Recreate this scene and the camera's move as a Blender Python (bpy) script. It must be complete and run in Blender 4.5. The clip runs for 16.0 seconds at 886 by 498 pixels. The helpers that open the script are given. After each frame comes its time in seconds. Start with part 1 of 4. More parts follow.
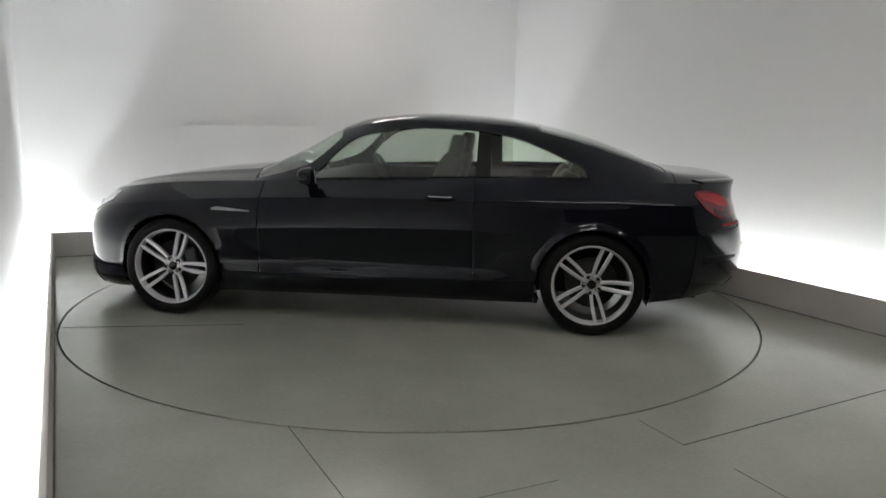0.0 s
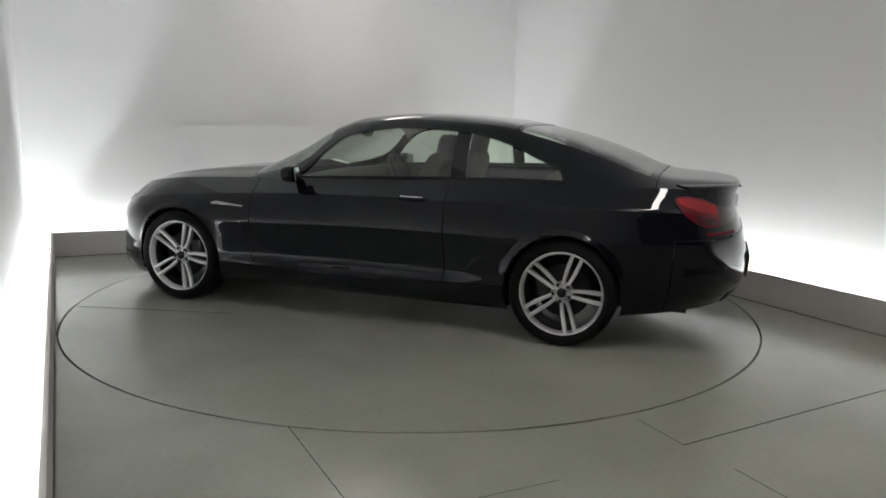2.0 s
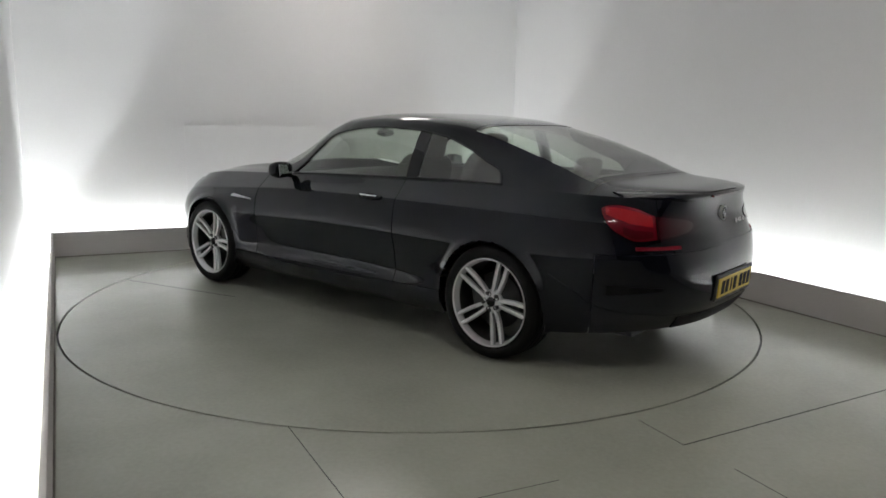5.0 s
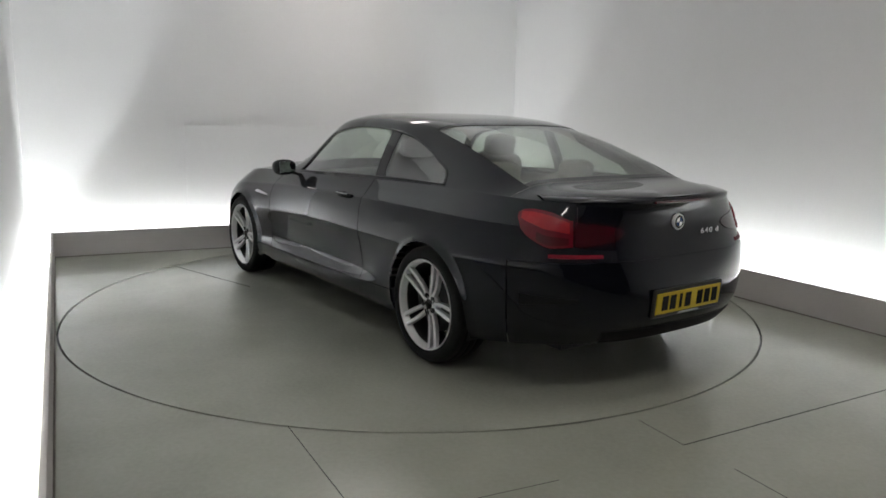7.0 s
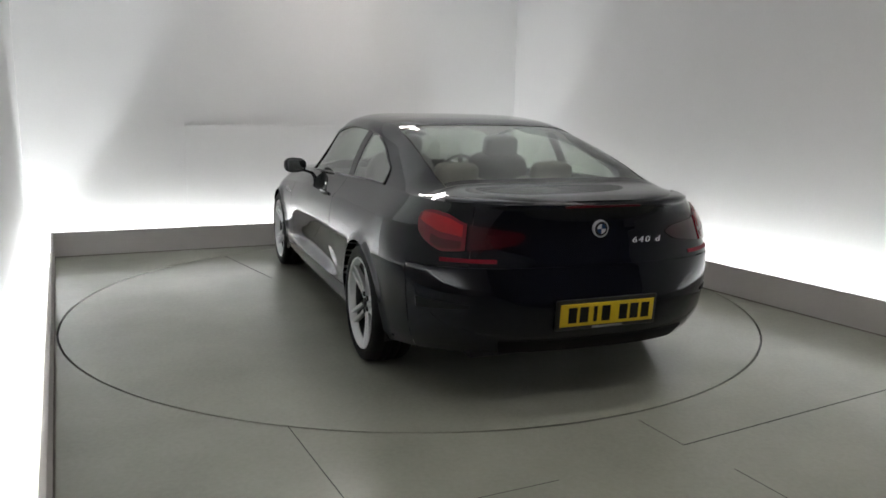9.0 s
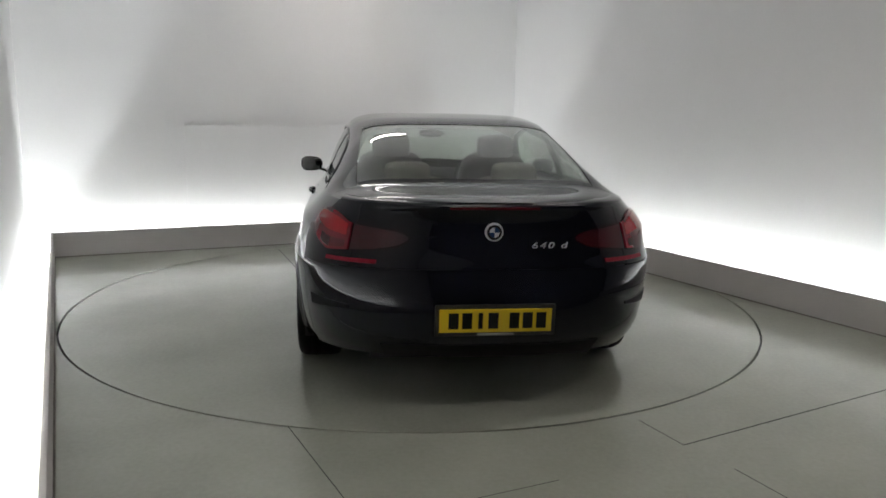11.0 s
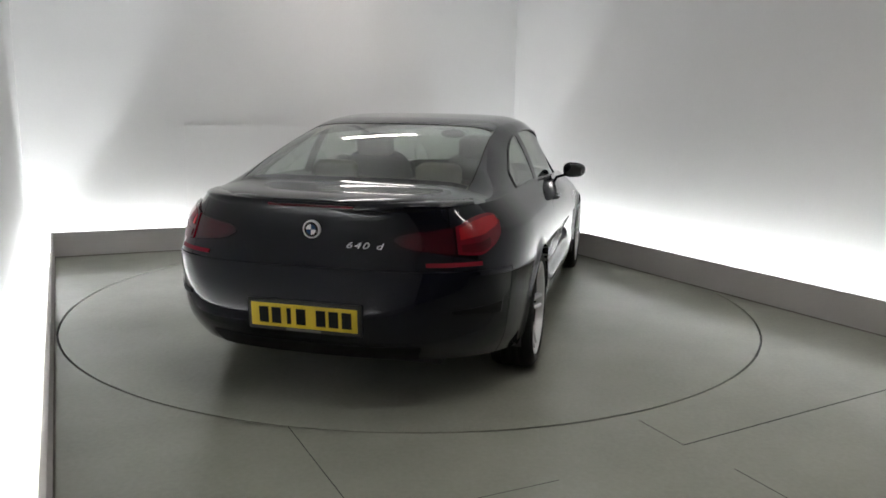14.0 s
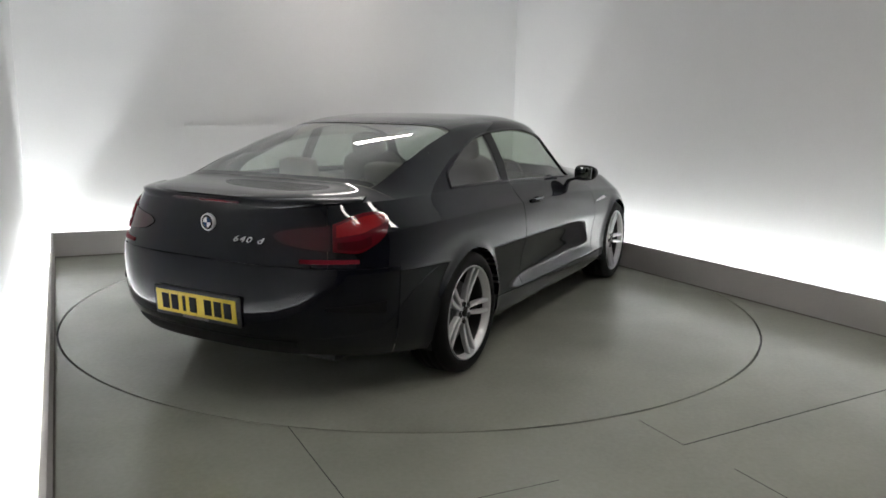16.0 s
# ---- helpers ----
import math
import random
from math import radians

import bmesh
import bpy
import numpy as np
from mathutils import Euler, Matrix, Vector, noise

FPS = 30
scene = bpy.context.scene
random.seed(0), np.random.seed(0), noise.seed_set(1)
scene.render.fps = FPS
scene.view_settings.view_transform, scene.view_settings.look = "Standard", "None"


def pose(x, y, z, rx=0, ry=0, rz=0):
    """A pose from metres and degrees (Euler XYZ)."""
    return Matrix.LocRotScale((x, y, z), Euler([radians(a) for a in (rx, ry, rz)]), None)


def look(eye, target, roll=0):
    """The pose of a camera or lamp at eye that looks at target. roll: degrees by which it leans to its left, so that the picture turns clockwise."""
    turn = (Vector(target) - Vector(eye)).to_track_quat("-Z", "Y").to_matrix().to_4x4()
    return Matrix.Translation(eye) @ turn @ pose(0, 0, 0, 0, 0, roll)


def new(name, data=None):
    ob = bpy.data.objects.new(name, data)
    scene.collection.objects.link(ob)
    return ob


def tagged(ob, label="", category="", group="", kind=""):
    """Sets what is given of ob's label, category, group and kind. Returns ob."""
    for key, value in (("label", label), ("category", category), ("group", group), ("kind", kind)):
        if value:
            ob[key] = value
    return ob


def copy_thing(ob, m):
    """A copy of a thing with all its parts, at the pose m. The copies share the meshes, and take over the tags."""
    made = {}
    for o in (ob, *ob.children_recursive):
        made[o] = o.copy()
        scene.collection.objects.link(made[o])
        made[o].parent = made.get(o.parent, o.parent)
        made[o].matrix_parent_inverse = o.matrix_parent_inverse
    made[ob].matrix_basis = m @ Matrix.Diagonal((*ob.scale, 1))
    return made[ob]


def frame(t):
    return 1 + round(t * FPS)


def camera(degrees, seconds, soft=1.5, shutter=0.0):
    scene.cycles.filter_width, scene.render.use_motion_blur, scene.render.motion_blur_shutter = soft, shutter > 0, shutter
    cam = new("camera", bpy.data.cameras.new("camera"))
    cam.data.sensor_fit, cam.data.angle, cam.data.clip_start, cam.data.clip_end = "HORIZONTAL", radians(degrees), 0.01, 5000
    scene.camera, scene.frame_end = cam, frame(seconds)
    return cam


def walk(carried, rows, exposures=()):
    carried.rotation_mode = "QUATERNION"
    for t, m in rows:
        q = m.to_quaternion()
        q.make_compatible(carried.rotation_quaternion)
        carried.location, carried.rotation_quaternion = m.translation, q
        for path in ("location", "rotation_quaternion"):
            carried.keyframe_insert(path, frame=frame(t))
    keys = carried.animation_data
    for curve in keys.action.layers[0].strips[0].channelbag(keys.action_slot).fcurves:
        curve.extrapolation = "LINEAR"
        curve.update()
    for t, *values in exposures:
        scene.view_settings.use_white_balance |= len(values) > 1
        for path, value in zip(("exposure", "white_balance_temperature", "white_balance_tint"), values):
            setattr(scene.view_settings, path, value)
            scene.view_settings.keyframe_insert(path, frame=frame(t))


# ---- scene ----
# fixed tripod camera beside the left wall
EYE = Vector((0.0, -5.567, 1.406))
_y, _p = radians(2.10), radians(-10.39)
AIM = EYE + Vector((math.sin(_y) * math.cos(_p), math.cos(_y) * math.cos(_p), math.sin(_p)))
cam = camera(61.8, 16.0, soft=1.65)
walk(cam, [(0.0, look(EYE, AIM, 1.06)), (16.0, look(EYE, AIM, 1.06))])
scene.view_settings.exposure = 0.0

# ---- light ----
TUBE_STRENGTH = 76.0
PANEL_STRENGTH = 31.5
world = bpy.data.worlds.new("world")
scene.world = world
world.use_nodes = True
world.node_tree.nodes["Background"].inputs[0].default_value = (0.5, 0.52, 0.55, 1)
world.node_tree.nodes["Background"].inputs[1].default_value = 0.05


# ---- materials ----
def mat(name, color, rough=0.5, metal=0.0, **extra):
    m = bpy.data.materials.new(name)
    m.use_nodes = True
    b = m.node_tree.nodes["Principled BSDF"]
    b.inputs["Base Color"].default_value = (*color, 1)
    b.inputs["Roughness"].default_value = rough
    b.inputs["Metallic"].default_value = metal
    for k, v in extra.items():
        b.inputs[k.replace("_", " ")].default_value = v
    return m


def vary(m, low, high, scale, rough=None, bump=0.0, detail=6.0, fine=None, stretch=(1, 1, 1)):
    """Stains at a large scale, grain at a fine one, and relief."""
    nt = m.node_tree
    b = nt.nodes["Principled BSDF"]
    tc = nt.nodes.new("ShaderNodeTexCoord")
    mp = nt.nodes.new("ShaderNodeMapping")
    mp.inputs["Scale"].default_value = stretch
    nt.links.new(tc.outputs["Object"], mp.inputs[0])
    n1 = nt.nodes.new("ShaderNodeTexNoise")
    n1.inputs["Scale"].default_value = scale
    n1.inputs["Detail"].default_value = detail
    n2 = nt.nodes.new("ShaderNodeTexNoise")
    n2.inputs["Scale"].default_value = fine or scale * 40
    n2.inputs["Detail"].default_value = 3
    for n in (n1, n2):
        nt.links.new(mp.outputs[0], n.inputs["Vector"])
    mix = nt.nodes.new("ShaderNodeMix")
    mix.inputs[0].default_value = 0.3
    nt.links.new(n1.outputs[0], mix.inputs[2])
    nt.links.new(n2.outputs[0], mix.inputs[3])
    ramp = nt.nodes.new("ShaderNodeValToRGB")
    ramp.color_ramp.elements[0].position, ramp.color_ramp.elements[1].position = 0.22, 0.78
    ramp.color_ramp.elements[0].color = (*low, 1)
    ramp.color_ramp.elements[1].color = (*high, 1)
    nt.links.new(mix.outputs[0], ramp.inputs[0])
    nt.links.new(ramp.outputs[0], b.inputs["Base Color"])
    if rough:
        r = nt.nodes.new("ShaderNodeMapRange")
        r.inputs["From Min"].default_value, r.inputs["From Max"].default_value = 0.3, 0.7
        r.inputs["To Min"].default_value, r.inputs["To Max"].default_value = rough
        nt.links.new(n1.outputs[0], r.inputs[0])
        nt.links.new(r.outputs[0], b.inputs["Roughness"])
    if bump:
        bp = nt.nodes.new("ShaderNodeBump")
        bp.inputs["Strength"].default_value = 1.0
        bp.inputs["Distance"].default_value = bump
        nt.links.new(n2.outputs[0], bp.inputs["Height"])
        nt.links.new(bp.outputs[0], b.inputs["Normal"])
    return m


def glow(name, color, strength):
    m = mat(name, (0.8, 0.8, 0.8), 0.6)
    b = m.node_tree.nodes["Principled BSDF"]
    b.inputs["Emission Color"].default_value = (*color, 1)
    b.inputs["Emission Strength"].default_value = strength
    return m


M_WALL = vary(mat("white_wall_paint", (0.75, 0.74, 0.74), 0.75), (0.70, 0.695, 0.70), (0.77, 0.765, 0.77), 0.7, bump=0.0006, fine=60)
# unseen end wall: the unlit end's gloom is put into its colour
M_BACKWALL = vary(mat("darkened_end_wall", (0.35, 0.35, 0.35), 0.75), (0.05, 0.05, 0.05), (0.07, 0.07, 0.07), 0.8)
M_CEIL = vary(mat("ceiling_paint", (0.6, 0.6, 0.6), 0.85), (0.68, 0.675, 0.67), (0.74, 0.735, 0.73), 0.8)
M_KERB = vary(mat("grey_kerb_paint", (0.4, 0.38, 0.36), 0.55), (0.45, 0.43, 0.42), (0.52, 0.5, 0.485), 2.5, fine=80)
M_FLOOR = vary(mat("grey_floor_paint", (0.3, 0.3, 0.27), 0.23, Coat_Weight=0.0), (0.238, 0.244, 0.203), (0.347, 0.355, 0.306), 1.4, bump=0.0002, fine=45, detail=5)

def wavy(m, scale, depth):
    """A slightly uneven coat: slow waves under the fine grain."""
    nt = m.node_tree
    b = nt.nodes["Principled BSDF"]
    tc, n, bp = nt.nodes.new("ShaderNodeTexCoord"), nt.nodes.new("ShaderNodeTexNoise"), nt.nodes.new("ShaderNodeBump")
    n.inputs["Scale"].default_value, n.inputs["Detail"].default_value = scale, 3
    bp.inputs["Distance"].default_value = depth
    nt.links.new(tc.outputs["Object"], n.inputs["Vector"])
    nt.links.new(n.outputs[0], bp.inputs["Height"])
    if b.inputs["Normal"].links:
        nt.links.new(b.inputs["Normal"].links[0].from_socket, bp.inputs["Normal"])
    nt.links.new(bp.outputs[0], b.inputs["Normal"])


wavy(M_FLOOR, 4.0, 0.004)


def polished(m, low, high, scale):
    """Gloss that comes and goes in broad worn patches."""
    nt = m.node_tree
    b = nt.nodes["Principled BSDF"]
    tc, n, r = nt.nodes.new("ShaderNodeTexCoord"), nt.nodes.new("ShaderNodeTexNoise"), nt.nodes.new("ShaderNodeMapRange")
    n.inputs["Scale"].default_value, n.inputs["Detail"].default_value, n.inputs["Distortion"].default_value = scale, 3, 0.2
    r.inputs["From Min"].default_value, r.inputs["From Max"].default_value = 0.3, 0.7
    r.inputs["To Min"].default_value, r.inputs["To Max"].default_value = low, high
    nt.links.new(tc.outputs["Object"], n.inputs["Vector"])
    nt.links.new(n.outputs[0], r.inputs[0])
    nt.links.new(r.outputs[0], b.inputs["Roughness"])


polished(M_FLOOR, 0.17, 0.25, 0.9)
M_SEAM = mat("dark_joint", (0.02, 0.02, 0.018), 0.8)
M_DIRT = vary(mat("dirty_sealant", (0.08, 0.07, 0.055), 0.8), (0.04, 0.034, 0.026), (0.17, 0.155, 0.13), 5, fine=90)
M_TUBE = glow("light_tube_glow", (0.94, 0.98, 1.0), TUBE_STRENGTH)
M_PANEL = glow("ceiling_panel_glow", (1.0, 0.935, 0.89), PANEL_STRENGTH)
M_ALU = mat("white_metal", (0.7, 0.7, 0.7), 0.4, 0.0)


# ---- mesh helpers ----
def steps(a, b, n, endpoint=True):
    return [float(q) for q in np.linspace(a, b, n, endpoint=endpoint)]


def mesh_object(name, bm, material, parent=None, label=""):
    me = bpy.data.meshes.new(name)
    bm.normal_update()
    bm.to_mesh(me)
    bm.free()
    for m in (material if isinstance(material, (list, tuple)) else [material]):
        me.materials.append(m)
    ob = new(name, me)
    if parent is not None:
        ob.parent = parent
    if label:
        ob["label"] = label
    return ob


def part(name, bm, material, parent, label=""):
    return mesh_object(name, bm, material, parent, label)


def prism(bm, corners, z0, z1):
    """An upright prism over a plan polygon."""
    lo = [bm.verts.new((x, y, z0)) for x, y in corners]
    hi = [bm.verts.new((x, y, z1)) for x, y in corners]
    n = len(corners)
    bm.faces.new(lo[::-1])
    bm.faces.new(hi)
    for i in range(n):
        bm.faces.new((lo[i], lo[(i + 1) % n], hi[(i + 1) % n], hi[i]))
    bmesh.ops.recalc_face_normals(bm, faces=bm.faces)
    return bm


def box(bm, size, centre=(0, 0, 0), turn=None, bevel=0.0):
    g = bmesh.ops.create_cube(bm, size=1.0)
    m = Matrix.Translation(centre) @ (turn or Matrix()) @ Matrix.Diagonal((*size, 1))
    bmesh.ops.transform(bm, matrix=m, verts=g["verts"])
    if bevel:
        es = {e for v in g["verts"] for e in v.link_edges}
        bmesh.ops.bevel(bm, geom=list(es), offset=bevel, segments=2, affect="EDGES", profile=0.5)
    return bm


# ---- the studio room ----
# plan: each side is a line n . p = d, given by the kerb's face
SIDES = {"left": (Vector((-0.9044, -0.4267)), 2.482), "back": (Vector((-0.389, 0.9212)), 2.626), "right": (Vector((0.8884, 0.4590)), 2.340), "front": (Vector((0.389, -0.9212)), 6.3)}
GAP = {"left": 0.21, "back": 0.21, "right": 0.34, "front": 0.0}
KERB_H, ROOM_H, BOARD = 0.234, 3.1, 0.022
TUBE_R = {"left": 0.019, "back": 0.015, "right": 0.0118}
TUBE_Z = {"left": 0.026, "back": 0.066, "right": 0.026}


def corner(a, b, ga, gb):
    (n1, d1), (n2, d2) = SIDES[a], SIDES[b]
    d1, d2 = d1 + ga, d2 + gb
    det = n1.x * n2.y - n1.y * n2.x
    return ((d1 * n2.y - n1.y * d2) / det, (n1.x * d2 - d1 * n2.x) / det)


def strip(side, prev, nxt, g0, g1, z0, z1, bm, ends=None):
    """A prism along one side between the offsets g0 and g1, mitred into its neighbours."""
    def gg(s, g):
        return g if ends is None else ends(s, g)
    pts = [corner(side, prev, g0, gg(prev, g0)), corner(side, nxt, g0, gg(nxt, g0)), corner(side, nxt, g1, gg(nxt, g1)), corner(side, prev, g1, gg(prev, g1))]
    return prism(bm, pts, z0, z1)


ORDER = ["left", "back", "right", "front"]
NAMES = {"left": "wall_west", "back": "wall_north", "right": "wall_east", "front": "wall_south"}
for i, s in enumerate(ORDER):
    pv, nx = ORDER[i - 1], ORDER[(i + 1) % 4]
    bm = bmesh.new()
    pts = [corner(s, pv, GAP[s], GAP[pv]), corner(s, nx, GAP[s], GAP[nx]), corner(s, nx, GAP[s] + 0.15, GAP[nx] + 0.15), corner(s, pv, GAP[s] + 0.15, GAP[pv] + 0.15)]
    prism(bm, pts, -0.05, ROOM_H)
    ob = mesh_object(NAMES[s], bm, M_BACKWALL if s == "front" else M_WALL)
    tagged(ob, "white painted studio wall washed by hidden strip light" if s != "front" else "unseen studio end wall, darkened to keep the car's reflections dark", "wall", kind="structure")
    if s == "front":
        continue
    # kerb board that hides the light trough
    bm = bmesh.new()
    strip(s, pv, nx, 0.0, BOARD, 0.001, KERB_H, bm, ends=lambda q, g: GAP[q] if q == "front" else g)
    es = [e for e in bm.edges if all(abs(v.co.z - KERB_H) < 1e-4 for v in e.verts)]
    bmesh.ops.bevel(bm, geom=es, offset=0.003, segments=2, affect="EDGES")
    tagged(mesh_object("trim_kerb_" + s, bm, M_KERB), "low grey painted kerb board hiding a light trough", "kerb", kind="structure")
    # sealant bead along the kerb's foot
    bm = bmesh.new()
    strip(s, pv, nx, -0.009, 0.0, 0.0006, 0.006, bm, ends=lambda q, g: GAP[q] if q == "front" else g)
    tagged(mesh_object("trim_sealant_" + s, bm, M_DIRT), "thin dirty sealant bead at the foot of the kerb", "sealant", kind="structure")
    if s == "left":
        # open joint at the wall's foot, behind the kerb
        bm = bmesh.new()
        strip(s, pv, nx, 0.198, 0.206, 0.0006, 0.004, bm, ends=lambda q, g: GAP[q] if q == "front" else g)
        tagged(mesh_object("trim_wall_foot", bm, M_DIRT), "thin dirty joint at the foot of the wall", "joint", kind="structure")
    # light tube in the trough
    bm = bmesh.new()
    g = 0.148 if s == "left" else 0.13
    a = Vector(corner(s, pv, g, GAP[pv] - 0.015 if pv != "front" else -2.6))
    b = Vector(corner(s, nx, g, GAP[nx] - 0.015 if nx != "front" else -2.6))
    d = (b - a).normalized()
    r = bmesh.ops.create_cone(bm, cap_ends=True, segments=12, radius1=TUBE_R[s], radius2=TUBE_R[s], depth=(b - a).length)
    turn = d.to_3d().to_track_quat("Z", "Y").to_matrix().to_4x4()
    bmesh.ops.transform(bm, matrix=Matrix.Translation(((a.x + b.x) / 2, (a.y + b.y) / 2, TUBE_Z[s])) @ turn, verts=bm.verts)
    tube = tagged(mesh_object("light_tube", bm, M_TUBE), "long glowing white light tube hidden in the wall trough", "strip light", "trough lights")
    tube["group"] = "trough lights"

R_DISC = 2.457
bm = bmesh.new()
pts = [corner("left", "front", 0.3, 0.1), corner("left", "back", 0.3, 0.3), corner("right", "back", 0.45, 0.3), corner("right", "front", 0.45, 0.1)]
outer = [bm.verts.new((x, y, 0)) for x, y in pts]
ring = [bm.verts.new(((R_DISC + 0.0135) * math.cos(a), (R_DISC + 0.0135) * math.sin(a), 0)) for a in steps(0, 2 * math.pi, 192, endpoint=False)]
eo = [bm.edges.new((outer[i], outer[(i + 1) % 4])) for i in range(4)]
er = [bm.edges.new((ring[i], ring[(i + 1) % 192])) for i in range(192)]
bmesh.ops.triangle_fill(bm, use_beauty=True, edges=eo + er)
for f in list(bm.faces):
    c = f.calc_center_median()
    if math.hypot(c.x, c.y) < R_DISC - 0.02:
        bm.faces.remove(f)
low = [bm.verts.new((v.co.x, v.co.y, -0.04)) for v in ring]
for i in range(192):
    bm.faces.new((ring[i], ring[(i + 1) % 192], low[(i + 1) % 192], low[i]))
for f in bm.faces:
    if f.normal.z < -0.5:
        f.normal_flip()
tagged(mesh_object("floor", bm, M_FLOOR), "glossy grey painted studio floor with thin plate joints", "floor", kind="structure")
bm = bmesh.new()
bmesh.ops.create_circle(bm, cap_ends=True, segments=96, radius=R_DISC + 0.05)
bmesh.ops.transform(bm, matrix=Matrix.Translation((0, 0, -0.04)), verts=bm.verts)
tagged(mesh_object("floor_pit", bm, M_SEAM), "dark pit under the turntable", "floor", kind="structure")


def joint(x0, y0, x1, y1, w=0.007, parent=None, z=0.0012):
    d = Vector((x1 - x0, y1 - y0)).normalized() * w / 2
    bm = bmesh.new()
    prism(bm, [(x0 + d.y, y0 - d.x), (x1 + d.y, y1 - d.x), (x1 - d.y, y1 + d.x), (x0 - d.y, y0 + d.x)], -0.003, z)
    return bm


bm = bmesh.new()
pts = [corner("left", "front", 0.3, 0.1), corner("left", "back", 0.3, 0.3), corner("right", "back", 0.45, 0.3), corner("right", "front", 0.45, 0.1)]
prism(bm, pts, ROOM_H, ROOM_H + 0.1)
tagged(mesh_object("ceiling", bm, M_CEIL), "plain white studio ceiling", "ceiling", kind="structure")


# ---- turntable ----
bm = bmesh.new()
bmesh.ops.create_cone(bm, cap_ends=True, segments=192, radius1=R_DISC, radius2=R_DISC, depth=0.036)
bmesh.ops.transform(bm, matrix=Matrix.Translation((0, 0, -0.018)), verts=bm.verts)
disc = tagged(mesh_object("turntable", bm, M_FLOOR), "round grey painted turntable set flush in the floor", "turntable")
part("plate_joint", joint(2.11, 1.235, 1.0, 0.95, 0.008), M_SEAM, disc, "thin dark plate joint")

# ---- car materials ----
M_PAINT = mat("black_car_paint", (0.0022, 0.0028, 0.006), 0.4, 0.0, Specular_IOR_Level=0.025, Coat_Weight=1.0, Coat_Roughness=0.015, Coat_IOR=1.4)
M_GLOSS = mat("gloss_black_trim", (0.006, 0.006, 0.006), 0.07)
M_PLASTIC = vary(mat("black_plastic", (0.012, 0.012, 0.012), 0.5), (0.009, 0.009, 0.009), (0.016, 0.016, 0.016), 20, bump=0.0003, fine=600)
M_INSERT = vary(mat("matt_black_insert", (0.006, 0.006, 0.006), 0.6, Specular_IOR_Level=0.15), (0.004, 0.004, 0.004), (0.008, 0.008, 0.008), 20)
M_RUBBER = vary(mat("tyre_rubber", (0.012, 0.012, 0.012), 0.65, Specular_IOR_Level=0.15), (0.005, 0.005, 0.005), (0.010, 0.010, 0.0095), 6, bump=0.0004, fine=300)
M_ALLOY = vary(mat("silver_alloy", (0.75, 0.75, 0.76), 0.28, 0.5), (0.6, 0.6, 0.61), (0.68, 0.68, 0.69), 9)
M_DISC = mat("brake_steel", (0.05, 0.05, 0.05), 0.5, 0.7)
M_CHROME = mat("chrome", (0.72, 0.72, 0.73), 0.1, 1.0)
M_RED = mat("red_lamp_lens", (0.27, 0.006, 0.01), 0.14, Specular_IOR_Level=0.3, Coat_Weight=0.55, Coat_Roughness=0.03)
M_DARKRED = mat("dark_red_lamp_lens", (0.06, 0.002, 0.005), 0.14, Specular_IOR_Level=0.3, Coat_Weight=0.55, Coat_Roughness=0.03)
M_SMOKERED = mat("smoked_red_lamp_lens", (0.036, 0.0013, 0.004), 0.14, Specular_IOR_Level=0.3, Coat_Weight=0.55, Coat_Roughness=0.03)
M_MIDRED = mat("mid_red_lamp_lens", (0.115, 0.003, 0.010), 0.14, Specular_IOR_Level=0.3, Coat_Weight=0.55, Coat_Roughness=0.03)
M_BRIGHTRED = mat("bright_red_lamp_lens", (0.4, 0.01, 0.012), 0.15, Coat_Weight=1.0)
M_REFLECT = mat("red_reflector", (0.15, 0.004, 0.012), 0.45, Specular_IOR_Level=0.15)
M_HEAD = mat("clear_headlamp_lens", (0.45, 0.46, 0.47), 0.12, 0.4, Coat_Weight=1.0)
# beige leather twice: the front copy carries the cabin's shade in its colour
M_SEAT = vary(mat("shaded_beige_leather", (0.07, 0.064, 0.05), 0.5), (0.055, 0.05, 0.038), (0.08, 0.073, 0.056), 6, bump=0.0004, fine=400)
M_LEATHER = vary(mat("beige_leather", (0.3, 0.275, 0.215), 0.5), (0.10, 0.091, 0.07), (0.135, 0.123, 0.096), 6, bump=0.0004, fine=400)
M_DARKTRIM = vary(mat("dark_cabin_trim", (0.02, 0.02, 0.02), 0.6), (0.015, 0.015, 0.015), (0.025, 0.025, 0.024), 8, bump=0.0003, fine=500)
M_HEADLINER = vary(mat("pale_headliner", (0.5, 0.48, 0.42), 0.9), (0.46, 0.44, 0.38), (0.53, 0.51, 0.45), 5, bump=0.0003, fine=500)
M_MIRROR = mat("tinted_mirror", (0.38, 0.39, 0.41), 0.03, 1.0)
M_SATIN = mat("satin_chrome", (0.5, 0.5, 0.51), 0.28, 1.0)
M_PLATE = mat("yellow_plate", (0.62, 0.44, 0.012), 0.35)
M_INK = mat("black_plate_ink", (0.008, 0.008, 0.008), 0.6, Specular_IOR_Level=0.15)
M_BLUE = mat("badge_blue", (0.015, 0.045, 0.12), 0.25)


